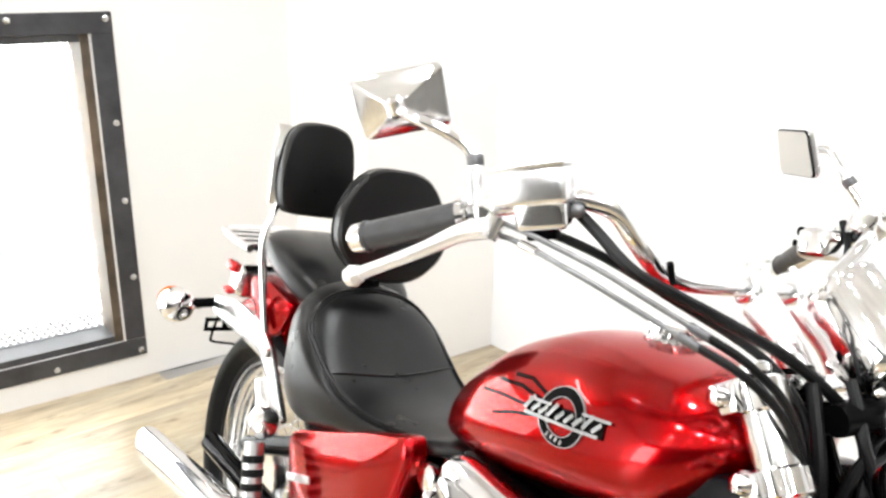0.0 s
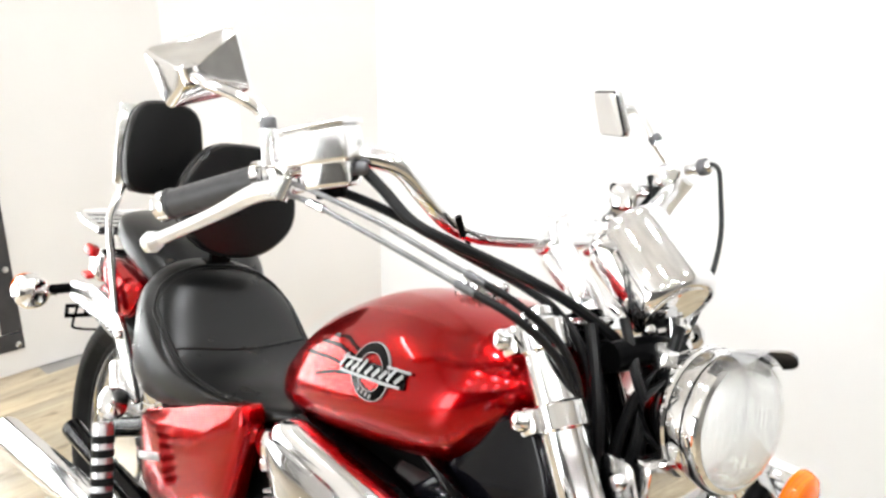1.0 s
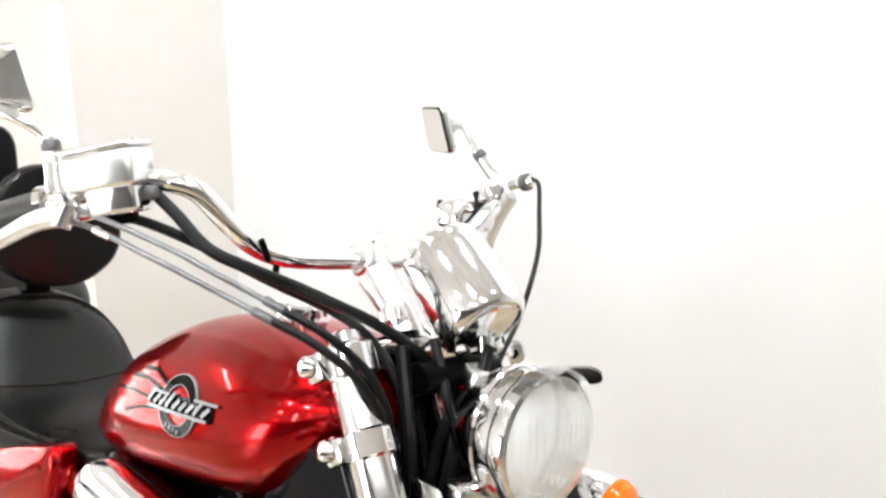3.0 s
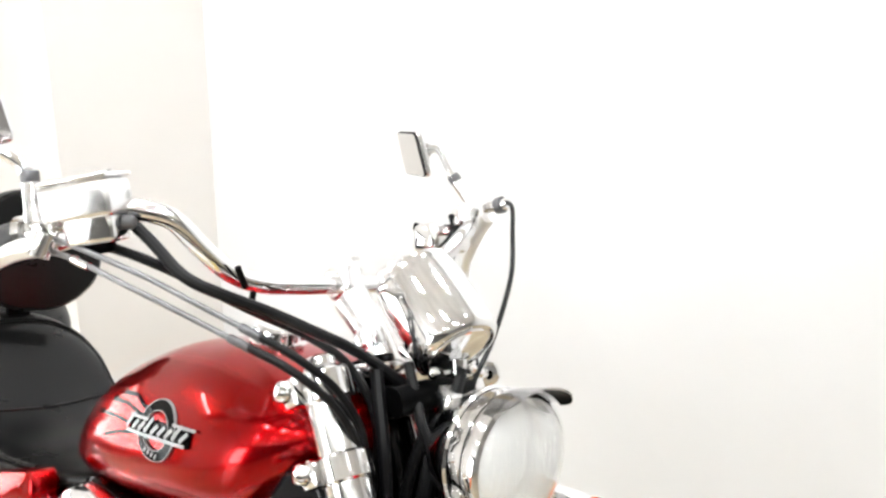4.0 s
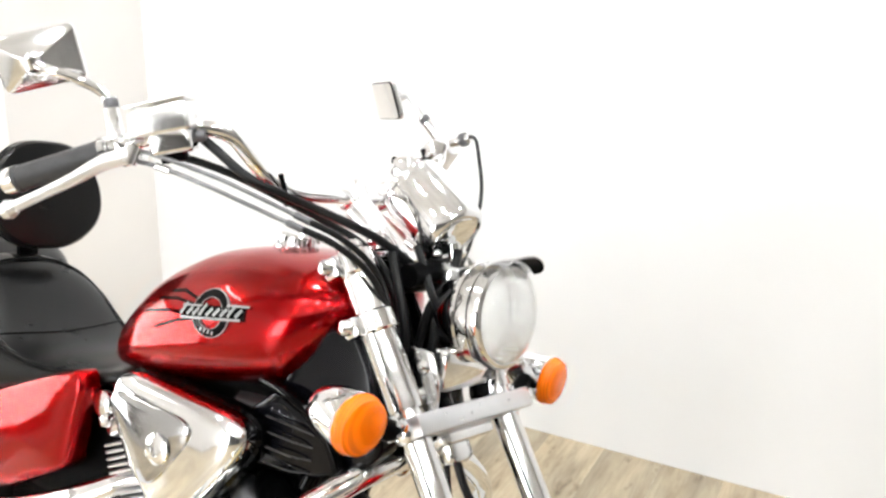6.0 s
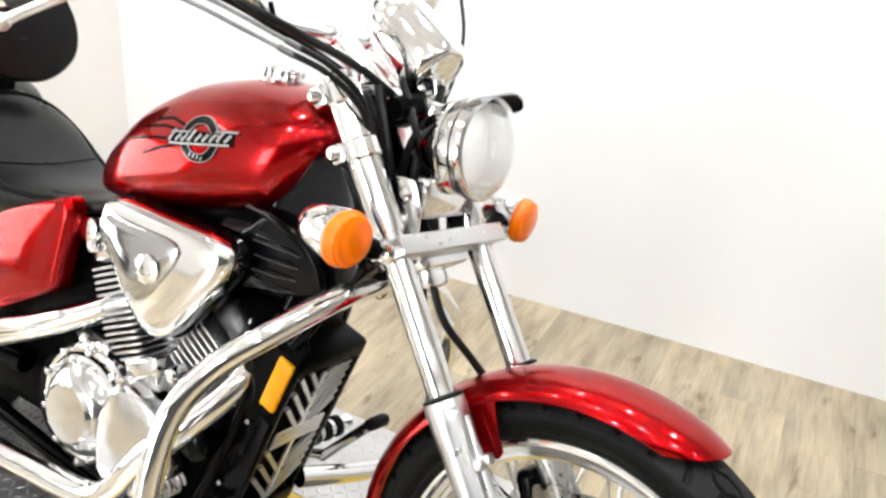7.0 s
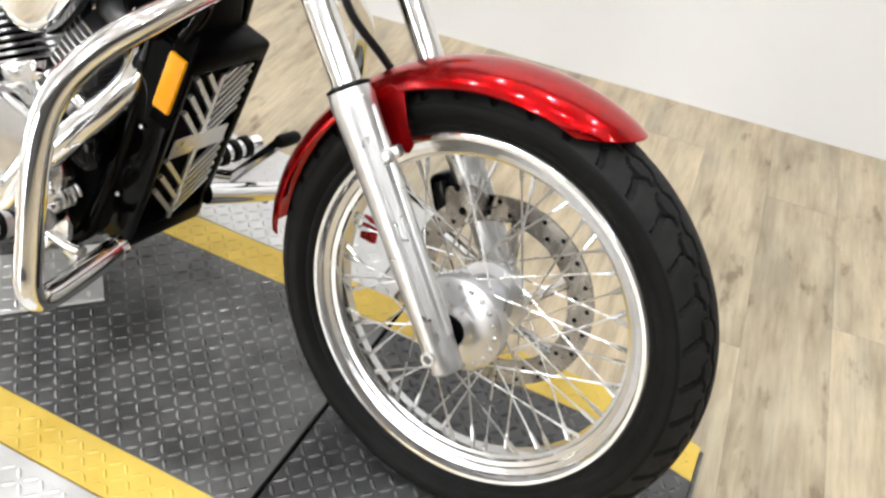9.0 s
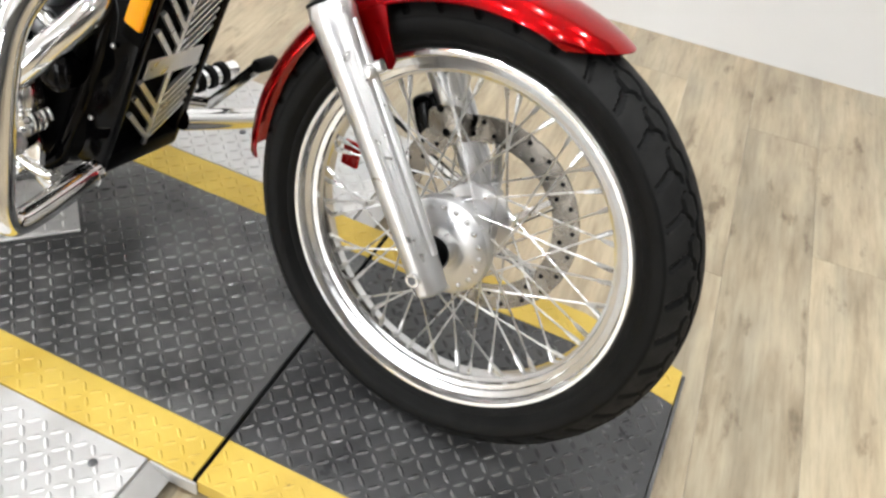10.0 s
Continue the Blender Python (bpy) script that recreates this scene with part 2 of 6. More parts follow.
FRAMEGREY = plate_metal("dark_flat_steel", (.05, .05, .055), (.10, .10, .105), .6, .5, .7)

# ---- mesh helpers ----
def V(*a):
    return Vector(a)


def part(name, bm, material, parent=None, label="", m=None, flat=False, split=True):
    if m is not None:
        bmesh.ops.transform(bm, matrix=m, verts=bm.verts)
    bmesh.ops.recalc_face_normals(bm, faces=bm.faces)
    me = bpy.data.meshes.new(name)
    for f_ in bm.faces:
        f_.smooth = not flat
    if split and not flat:
        for e in bm.edges:
            if len(e.link_faces) == 2 and e.calc_face_angle(0) > .65:
                e.smooth = False
    bm.to_mesh(me)
    bm.free()
    me.materials.append(material)
    ob = new(name, me)
    while parent is not None and parent.parent is not None and parent.parent.parent is not None:
        parent = parent.parent
    ob.parent = parent
    if label:
        ob["label"] = label
    return ob


def holder(name, parent=None):
    ob = new(name)
    ob.empty_display_size = .05
    ob.parent = parent
    return ob


def curve_points(pts, steps=6):
    """Points on a smooth line through pts."""
    p = [Vector(q) for q in pts]
    p = [2 * p[0] - p[1]] + p + [2 * p[-1] - p[-2]]
    out = []
    for i in range(1, len(p) - 2):
        a, b, c, d = p[i - 1:i + 3]
        for k in range(steps):
            t = k / steps
            out.append(.5 * (2 * b + (c - a) * t + (2 * a - 5 * b + 4 * c - d) * t * t + (3 * b - a - 3 * c + d) * t ** 3))
    out.append(p[-2])
    return out


def loft(rings, caps=True, bm=None, closed=True):
    bm = bm or bmesh.new()
    rows = [[bm.verts.new(v) for v in r] for r in rings]
    n = len(rows[0])
    for a, b in zip(rows, rows[1:]):
        for i in range(n if closed else n - 1):
            bm.faces.new((a[i], a[(i + 1) % n], b[(i + 1) % n], b[i]))
    if caps and closed:
        bm.faces.new(rows[0][::-1])
        bm.faces.new(rows[-1])
    return bm


def tube(pts, r, seg=12, steps=6, smooth=True, bm=None, caps=True):
    line = curve_points(pts, steps) if smooth and len(pts) > 2 else [Vector(p) for p in pts]
    n = len(line)
    rad = [r] * n if not hasattr(r, "__len__") else [float(np.interp(i / (n - 1), np.linspace(0, 1, len(r)), r)) for i in range(n)]
    up, rings = None, []
    for i, p in enumerate(line):
        d = (line[min(i + 1, n - 1)] - line[max(i - 1, 0)]).normalized()
        if up is None:
            up = d.orthogonal().normalized()
        up = (up - d * up.dot(d)).normalized()
        side = d.cross(up)
        rings.append([p + rad[i] * (math.cos(a) * up + math.sin(a) * side) for a in (2 * math.pi * k / seg for k in range(seg))])
    return loft(rings, caps, bm)


def lathe(profile, origin, axis, seg=32, bm=None, close=True):
    """profile: (distance along axis, radius)."""
    d = Vector(axis).normalized()
    u = d.orthogonal().normalized()
    w = d.cross(u)
    o = Vector(origin)
    rings = [[o + d * h + max(r, 1e-4) * (math.cos(a) * u + math.sin(a) * w) for a in (2 * math.pi * k / seg for k in range(seg))] for h, r in profile]
    return loft(rings, close, bm)


def box(sx, sy, sz, m=None, bevel=0.0, seg=2, bm=None):
    b = bmesh.new()
    bmesh.ops.create_cube(b, size=1)
    bmesh.ops.scale(b, vec=(sx, sy, sz), verts=b.verts)
    if bevel:
        bmesh.ops.bevel(b, geom=b.edges[:], offset=bevel, segments=seg, affect="EDGES", profile=.5)
    if m is not None:
        bmesh.ops.transform(b, matrix=m, verts=b.verts)
    if bm is None:
        return b
    return joined(bm, b)


def joined(a, b):
    me = bpy.data.meshes.new("tmp")
    b.to_mesh(me)
    b.free()
    a.from_mesh(me)
    bpy.data.meshes.remove(me)
    return a


def slab(outline, thick, m=None, bevel=0.0, seg=2):
    """A flat outline (x, y) given a thickness along z."""
    bm = bmesh.new()
    f_ = bm.faces.new([bm.verts.new((x, y, 0)) for x, y in outline])
    top = bmesh.ops.extrude_face_region(bm, geom=[f_])["geom"]
    bmesh.ops.translate(bm, vec=(0, 0, thick), verts=[g for g in top if isinstance(g, bmesh.types.BMVert)])
    bmesh.ops.recalc_face_normals(bm, faces=bm.faces)
    if bevel:
        rim = [e for e in bm.edges if abs(e.verts[0].co.z - e.verts[1].co.z) < 1e-6]
        bmesh.ops.bevel(bm, geom=rim, offset=bevel, segments=seg, affect="EDGES", profile=.5)
    if m is not None:
        bmesh.ops.transform(bm, matrix=m, verts=bm.verts)
    return bm


def rounded(points, r, seg=5):
    """Outline with its corners rounded by r."""
    out, n = [], len(points)
    for i in range(n):
        a, b, c = Vector(points[i - 1]), Vector(points[i]), Vector(points[(i + 1) % n])
        d1, d2 = (a - b), (c - b)
        q = min(r, d1.length * .48, d2.length * .48)
        p1, p2 = b + d1.normalized() * q, b + d2.normalized() * q
        for k in range(seg + 1):
            t = k / seg
            out.append(tuple((1 - t) ** 2 * p1 + 2 * t * (1 - t) * b + t * t * p2))
    return out


def frame_at(origin, xdir, ydir):
    """Pose with its x axis along xdir and its y axis near ydir."""
    x = Vector(xdir).normalized()
    z = x.cross(Vector(ydir)).normalized()
    y = z.cross(x)
    return Matrix.Translation(origin) @ Matrix((x, y, z)).transposed().to_4x4()


def bolt(r, h, origin, axis, seg=10, dome=True):
    prof = [(0, r), (h * .6, r), (h * .9, r * .75), (h, r * .35)] if dome else [(0, r), (h * .85, r), (h, r * .88)]
    return lathe(prof, origin, axis, seg)

# ---- the room ----
def structure(ob, label, category):
    return tagged(ob, label, category, kind="structure")


WN = frame_at(LIFT @ V(-2.35, 1.43, 0), (LIFT @ V(.2, 1.60, 0)) - (LIFT @ V(-2.35, 1.43, 0)), (0, 1, 0))   # along the back wall
H = CEIL - FLOOR_Z
# back wall, in its own frame: x along, y into the wall
structure(part("wall_north", box(9.4, .14, H, WN @ pose(4.1, .07, FLOOR_Z + H / 2)), WALL, flat=True), "plain white painted wall behind the motorcycle", "wall")
structure(part("wall_pier", box(.52, .60, H, LIFT @ pose(-2.61, 1.174, FLOOR_Z + H / 2)), PIERSHADE, flat=True), "boxed-out pier in the corner of the room, beige shade in its paint", "wall")
# west wall with a low opening
WX, OY0, OY1, OZ0, OZ1 = -2.86, -1.72, .191, .10, 1.14


def wall_with_hole(x, y0, y1, oy0, oy1, oz0, oz1, thick):
    bm = bmesh.new()
    zb, zt = FLOOR_Z, CEIL
    for a, b, c, d in ((y0, oy0, zb, zt), (oy1, y1, zb, zt), (oy0, oy1, zb, oz0), (oy0, oy1, oz1, zt)):
        box(thick, b - a, d - c, LIFT @ pose(x - thick / 2, (a + b) / 2, (c + d) / 2), bm=bm)
    bmesh.ops.remove_doubles(bm, verts=bm.verts, dist=1e-5)
    return bm


structure(part("wall_west", wall_with_hole(WX, -5.9, 1.9, OY0, OY1, OZ0, OZ1, .16), WESTWALL, flat=True), "warm white painted end wall with a barred low opening", "wall")
# south wall is out of view; its doorway is assumed as a light source
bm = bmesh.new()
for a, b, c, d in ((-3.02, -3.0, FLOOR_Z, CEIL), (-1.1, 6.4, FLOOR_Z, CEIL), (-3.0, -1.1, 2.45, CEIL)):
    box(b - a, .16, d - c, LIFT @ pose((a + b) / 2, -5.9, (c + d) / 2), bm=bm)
structure(part("wall_south", bm, GREYWALL, flat=True), "grey workshop wall with an assumed, unseen bright doorway", "wall")
# east wall and ceiling are unseen; their tones feed bounce and reflections
structure(part("wall_east", box(.16, 8.6, H, LIFT @ pose(6.2, -2.0, FLOOR_Z + H / 2)), PALEWALL, flat=True), "plain pale workshop wall, unseen, toned for reflections", "wall")
structure(part("ceiling", box(9.8, 8.6, .1, LIFT @ pose(1.6, -2.0, CEIL + .05)), CEILMAT, flat=True), "pale workshop ceiling, unseen, toned for bounce", "ceiling")

# floor under the planks
floor = structure(part("floor", box(10.5, 9.6, .1, LIFT @ pose(1.6, -2.0, FLOOR_Z - .0562)), CONCRETE, flat=True), "pale wood-look plank floor with grey streaks", "floor")


def opening_guard():
    root = holder("barred_window")
    root.matrix_world = LIFT @ pose(WX, (OY0 + OY1) / 2, OZ0)
    inv = root.matrix_world.inverted()
    y0, y1, z0, z1 = OY0 - .075, OY1 + .072, OZ0 - .062, OZ1 + .066

    def here(bm):
        return inv @ LIFT
    for nm, b in (("frame_bar", (0, (y0 + y1) / 2, z1 - .033, y1 - y0, .066)), ("frame_bar", (0, (y0 + y1) / 2, z0 + .031, y1 - y0, .062)),
                  ("frame_bar", (0, y1 - .033, (z0 + z1) / 2, .066, z1 - z0 - .13)), ("frame_bar", (0, y0 + .033, (z0 + z1) / 2, .066, z1 - z0 - .13))):
        _, yc, zc, wy, hz = b
        part(nm, box(.008, wy, hz, LIFT @ pose(WX + .005, yc, zc), .0015, 1), FRAMEGREY, root, "dark flat steel bar", inv)
    for y, z in [(y1 - .02, z1 - .02), (y1 - .02, .86), (y1 - .02, .6), (y1 - .02, .33), (y1 - .02, z0 + .02), (y1 - .3, z1 - .02), (y1 - .3, z0 + .02), (y1 - .58, z1 - .02), (y1 - .58, z0 + .02), (y0 + .02, .3), (y0 + .02, .7), (y0 + .02, 1.1)]:
        part("bolt", bolt(.010, .007, LIFT @ V(WX + .009, y, z), LIFT.to_3x3() @ V(1, 0, 0)), BOLTMAT, root, "zinc bolt head", inv)
    # brown reveal lining with cut ends of the mesh
    for y, z, wy, hz in ((OY1 - .014, (OZ0 + OZ1) / 2, .028, OZ1 - OZ0), (OY0 + .014, (OZ0 + OZ1) / 2, .028, OZ1 - OZ0)):
        part("lining", box(.15, wy, hz, LIFT @ pose(WX - .08, y, z)), EDGEBROWN, root, "rusty brown lining", inv)
    for z in (OZ0 + .012, OZ1 - .012):
        part("lining", box(.15, OY1 - OY0 - .058, .024, LIFT @ pose(WX - .08, (OY0 + OY1) / 2, z)), FRAMEGREY, root, "dark steel lining", inv)
    # expanded mesh
    bm = bmesh.new()
    ya, yb, za, zb = OY0 + .028, OY1 - .028, OZ0 + .024, OZ1 - .024
    dy, dz = .024, .014
    j = 0
    for j in range(int((zb - za) / dz) + 1):
        zz = za + j * dz
        pts = []
        for i in range(int((yb - ya) / (dy / 2)) + 1):
            off = .42 * dz * (1 if (i + j) % 2 else -1)
            pts.append((ya + i * dy / 2, min(zb, max(za, zz + off))))
        prev = None
        for y, z in pts:
            ring = [bm.verts.new(LIFT @ V(WX - .118 + dx, y, z + h)) for dx, h in ((0, -.0031), (.0016, 0), (0, .0031))]
            if prev:
                for q in range(2):
                    bm.faces.new((prev[q], prev[q + 1], ring[q + 1], ring[q]))
            prev = ring
    part("wire_mesh", bm, DARKSTEEL, root, "expanded dark metal mesh", inv, flat=True)
    part("pane", box(.006, OY1 - OY0 - .06, OZ1 - OZ0 - .05, LIFT @ pose(WX - .14, (OY0 + OY1) / 2, (OZ0 + OZ1) / 2)), PANE, root, "clear window pane", inv, flat=True).visible_shadow = False
    return tagged(root, "low window behind dark bolted steel bars and wire mesh", "window", kind="structure")


opening_guard()


def glow(name, col, strength):
    m, nt, b = nodes_of(name)
    b.inputs["Base Color"].default_value = (0, 0, 0, 1)
    b.inputs["Emission Color"].default_value = (*col, 1)
    b.inputs["Emission Strength"].default_value = strength
    return m


# DAY glows only outside the assumed doorway
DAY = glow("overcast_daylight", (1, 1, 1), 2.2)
WINDOWDAY = glow("bright_overcast_daylight", (1, 1, 1), 12.0)
structure(part("backdrop", box(.02, 4.2, 3, LIFT @ pose(-3.6, -.75, .9)), WINDOWDAY, flat=True), "bright overcast daylight outside the window", "backdrop")
structure(part("backdrop", box(4, .02, 3.4, LIFT @ pose(-2.1, -6.6, 1.3)), DAY, flat=True), "bright daylight glow outside the assumed, unseen doorway", "backdrop")


def ceiling_light():
    root = holder("ceiling_spot")
    part("can", lathe([(0, .10), (-.02, .10), (-.03, .095), (-.118, .095), (-.122, .100), (-.128, .098), (-.128, .088), (-.10, .080), (-.03, .05)], (0, 0, 0), (0, 0, 1), 28, close=False), BLACKMAT, root)
    part("mounting_plate", lathe([(0, .06), (-.006, .06)], (0, 0, .002), (0, 0, 1), 24), DARKSTEEL, root)
    return tagged(root, "round ceiling spotlight in a black can, switched on", "ceiling light", "ceiling spotlights")


first = ceiling_light()
first.matrix_world = LIFT @ pose(SPOTS[0][0], SPOTS[0][1], CEIL - .001)
for tx, ty in SPOTS[1:]:
    copy_thing(first, LIFT @ pose(tx, ty, CEIL - .001))

# ---- the lift ----
X0, X1, SEAM = -1.75, .383, -.211
YI0, YI1, SW = -.187, .265, .079
XB = .19


def flat_piece(outline, z0, z1):
    return slab(outline, z1 - z0, LIFT @ pose(0, 0, z0), .0012, 1)


def lugs(outline, skip=None, step=.0215, seed=3, h=.0022):
    """Raised lozenges, turned by quarter from one to the next."""
    rnd = random.Random(seed)
    xs, ys = [p[0] for p in outline], [p[1] for p in outline]

    def inside(x, y):
        hit = False
        n = len(outline)
        for i in range(n):
            (xa, ya), (xb, yb) = outline[i - 1], outline[i]
            if (ya > y) != (yb > y) and x < (xb - xa) * (y - ya) / (yb - ya) + xa:
                hit = not hit
        return hit
    verts, faces = [], []
    nx, ny = int((max(xs) - min(xs)) / step), int((max(ys) - min(ys)) / step)
    for i in range(nx + 1):
        for j in range(ny + 1):
            x, y = min(xs) + (i + .5) * step, min(ys) + (j + .5) * step
            turn = radians(45 if (i + j) % 2 else -45) + radians(rnd.uniform(-2, 2))
            c, s = math.cos(turn), math.sin(turn)
            ring = [(.0112, 0), (.005, .0036), (-.005, .0036), (-.0112, 0), (-.005, -.0036), (.005, -.0036)]
            low = [(x + c * a - s * b, y + s * a + c * b) for a, b in ring]
            if not all(inside(*p) for p in low):
                continue
            base = len(verts)
            verts += [tuple(LIFT @ V(px, py, 0)) for px, py in low]
            verts += [tuple(LIFT @ V(x + c * a, y + s * a, h)) for a in (.0052, -.0052)]
            t1, t2 = base + 6, base + 7
            faces += [(base, base + 1, t1), (base + 1, base + 2, t2, t1), (base + 2, base + 3, t2), (base + 3, base + 4, t2), (base + 4, base + 5, t1, t2), (base + 5, base, t1)]
    bm = bmesh.new()
    vs = [bm.verts.new(v) for v in verts]
    for f_ in faces:
        bm.faces.new([vs[i] for i in f_])
    return bm


def lift_table():
    root = holder("motorcycle_lift")
    rear_deck = [(X0, YI0), (SEAM - .004, YI0), (SEAM - .004, YI1), (X0, YI1)]
    front_deck = [(SEAM + .004, YI0), (XB, YI0), (X1, YI0 + .046), (X1, YI1 - .046), (XB, YI1), (SEAM + .004, YI1)]
    for nm, o, sd in (("deck_plate", rear_deck, 1), ("deck_plate", front_deck, 2)):
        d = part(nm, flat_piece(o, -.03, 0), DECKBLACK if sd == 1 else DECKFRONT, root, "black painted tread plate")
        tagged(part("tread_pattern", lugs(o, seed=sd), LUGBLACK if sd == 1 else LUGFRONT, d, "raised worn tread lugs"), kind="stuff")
    for side, ya, yb, bend in ((-1, YI0 - SW, YI0, .046), (1, YI1, YI1 + SW, -.046)):
        rear = [(X0, ya), (SEAM - .004, ya), (SEAM - .004, yb), (X0, yb)]
        front = [(SEAM + .004, ya), (XB, ya), (X1, ya + bend), (X1, yb + bend), (XB, yb), (SEAM + .004, yb)]
        for k, o in enumerate((rear, front)):
            d = part("safety_stripe", flat_piece(o, -.03, .0004), DECKYELLOW, root, "yellow painted edge of the deck")
            tagged(part("tread_pattern", lugs(o, seed=5 + k), DECKYELLOW, d), kind="stuff")
        out = [(X0, ya - .34), (-.29, ya - .34), (-.29, ya - .002), (X0, ya - .002)] if side < 0 else [(X0, yb + .002), (-.29, yb + .002), (-.29, yb + .30), (X0, yb + .30)]
        d = part("side_wing", flat_piece(out, -.03, -.0006), DECKSILVER, root, "bare silver tread plate wing")
        tagged(part("tread_pattern", lugs(out, seed=9), DECKSILVER, d), kind="stuff")
        ys = (min(p[1] for p in out), max(p[1] for p in out))
        part("wing_edge", box(.042, ys[1] - ys[0] + .0, .004, LIFT @ pose(-.2715, sum(ys) / 2, -.0185, 0, 42, 0), .001, 1), DECKSILVER, root, "bent-down silver edge")
    part("side_skirt", box(.080, .004, .028, LIFT @ pose(-.2465, YI0 - SW - .0025, -.018), .001, 1), DECKSILVER, root, "silver side skirt")
    part("front_edge", box(.006, YI1 - YI0 + .06, .045, LIFT @ pose(X1 + .005, (YI0 + YI1) / 2, -.028), .001, 1), DARKSTEEL, root)
    part("seam_gasket", box(.0075, YI1 - YI0 + 2 * SW, .02, LIFT @ pose(SEAM, (YI0 + YI1) / 2, -.013)), BLACKMAT, root)
    part("base_frame", box(X1 - X0 - .1, .40, .018, LIFT @ pose((X0 + X1) / 2, .04, -.04)), DARKSTEEL, root)
    for x, y in ((-.35, YI0 - SW - .045), (-1.2, YI0 - SW - .045), (-.62, YI1 + SW + .12), (-1.5, YI1 + SW + .12)):
        part("bolt", bolt(.007, .003, LIFT @ V(x, y, -.0004), (0, 0, 1), dome=False), DARKSTEEL, root)
    return tagged(root, "low motorcycle lift with black tread deck and yellow edges", "motorcycle lift")


lift_table()


def loose_plate():
    o = [(-.829, -.093), (-.685, .05), (-.80, .165), (-.944, .022)]
    root = holder("tread_plate")
    d = part("sheet", flat_piece(o, .0022, .008), DECKSILVER, root)
    b = lugs(o, seed=12)
    bmesh.ops.translate(b, vec=(0, 0, .008), verts=b.verts)
    tagged(part("tread_pattern", b, DECKSILVER, d), kind="stuff")
    return tagged(root, "loose silver tread plate lying on the black deck", "metal plate")


loose_plate()

# ---- the motorcycle: front end (bike frame: x ahead, y to its left, z up) ----
bike = holder("motorcycle")
bike.matrix_world = pose(0, 0, 0, -LEAN_BIKE, 0, 0)
tagged(bike, "candy red and chrome cruiser motorcycle leaning on its side stand", "motorcycle")
AXLE = V(0, 0, .33)


def fork_x(z):
    return -.75 * (z - .322)


FORK_DIR = V(-.75, 0, 1).normalized()
FORK_FWD = V(1, 0, .75).normalized()


def tyre_mesh(R, rim_r, half, rim_half, centre, around=720, tread=True):
    prof = [(-rim_half, rim_r), (-rim_half - .005, rim_r + .006), (-rim_half - .0075, rim_r + .010), (-rim_half - .0075, rim_r + .013), (-rim_half - .009, rim_r + .0145), (-half * .93, rim_r + (R - rim_r) * .30), (-half * .95, rim_r + (R - rim_r) * .32), (-half * .975, rim_r + (R - rim_r) * .38), (-half * .99, rim_r + (R - rim_r) * .44), (-half * 1.004, rim_r + (R - rim_r) * .50)]
    crown = []
    n = 60
    for k in range(n + 1):
        s = -1 + 2 * k / n
        crown.append((s * half, R - (R - rim_r) * .46 * abs(s) ** 2.2))
    prof = prof + crown + [(-y, r) for y, r in prof[::-1]]
    rings = []
    nc = len(prof)
    for i in range(around):
        th = 2 * math.pi * i / around
        ring = []
        for k, (y, r) in enumerate(prof):
            s = y / half
            rr = r
            if tread and 10 <= k < 10 + n + 1:
                turn_ = th * 38 / (2 * math.pi)
                for sgn in (1, -1):
                    u = sgn * s
                    ph = (turn_ + (.5 if sgn > 0 else 0)) % 1
                    step = max(-1, min(1, 3.2 * (2 * abs(2 * ph - 1) - 1)))
                    step2 = max(-1, min(1, 2.8 * (2 * abs(2 * ((ph + .38) % 1) - 1) - 1)))
                    if abs(u - .26 - .045 * step) < .036:
                        rr -= .0065
                    if abs(u - .50 - .050 * step2) < .030 and .08 < ph < .92:
                        rr -= .0060
                    if .58 < u < .92 and abs((ph + .9 * (u - .58)) % 1 - .5) < .075:
                        rr -= .0045
            ring.append(centre + V(rr * math.cos(th), y, rr * math.sin(th)))
        rings.append(ring)
    bm = bmesh.new()
    rows = [[bm.verts.new(v) for v in r] for r in rings]
    for a, b in zip(rows, rows[1:] + rows[:1]):
        for k in range(nc - 1):
            f_ = bm.faces.new((a[k], b[k], b[k + 1], a[k + 1]))
            top = min((v.co - centre - V(0, v.co.y - centre.y, 0)).length - prof[min(k + 1, nc - 1)][1] for v in f_.verts)
            # crown tops take the greyer rubber; groove floors keep dark RUBBER as shade
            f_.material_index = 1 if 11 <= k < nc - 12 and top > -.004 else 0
    return bm


def spoke_mesh(r0, y0, r1, y1, swing, sign):
    """From the hub flange (radius r0) to the rim (r1), leaning round the hub by swing."""
    a, b = V(r0 * math.cos(swing * sign), y0, r0 * math.sin(swing * sign)), V(r1, y1, 0)
    bm = tube([a, b], .0015, 6, smooth=False)
    d = (b - a).normalized()
    tube([b - d * .024, b - d * .010, b], [.0026, .0036, .0036], 7, smooth=False, bm=bm)
    return bm


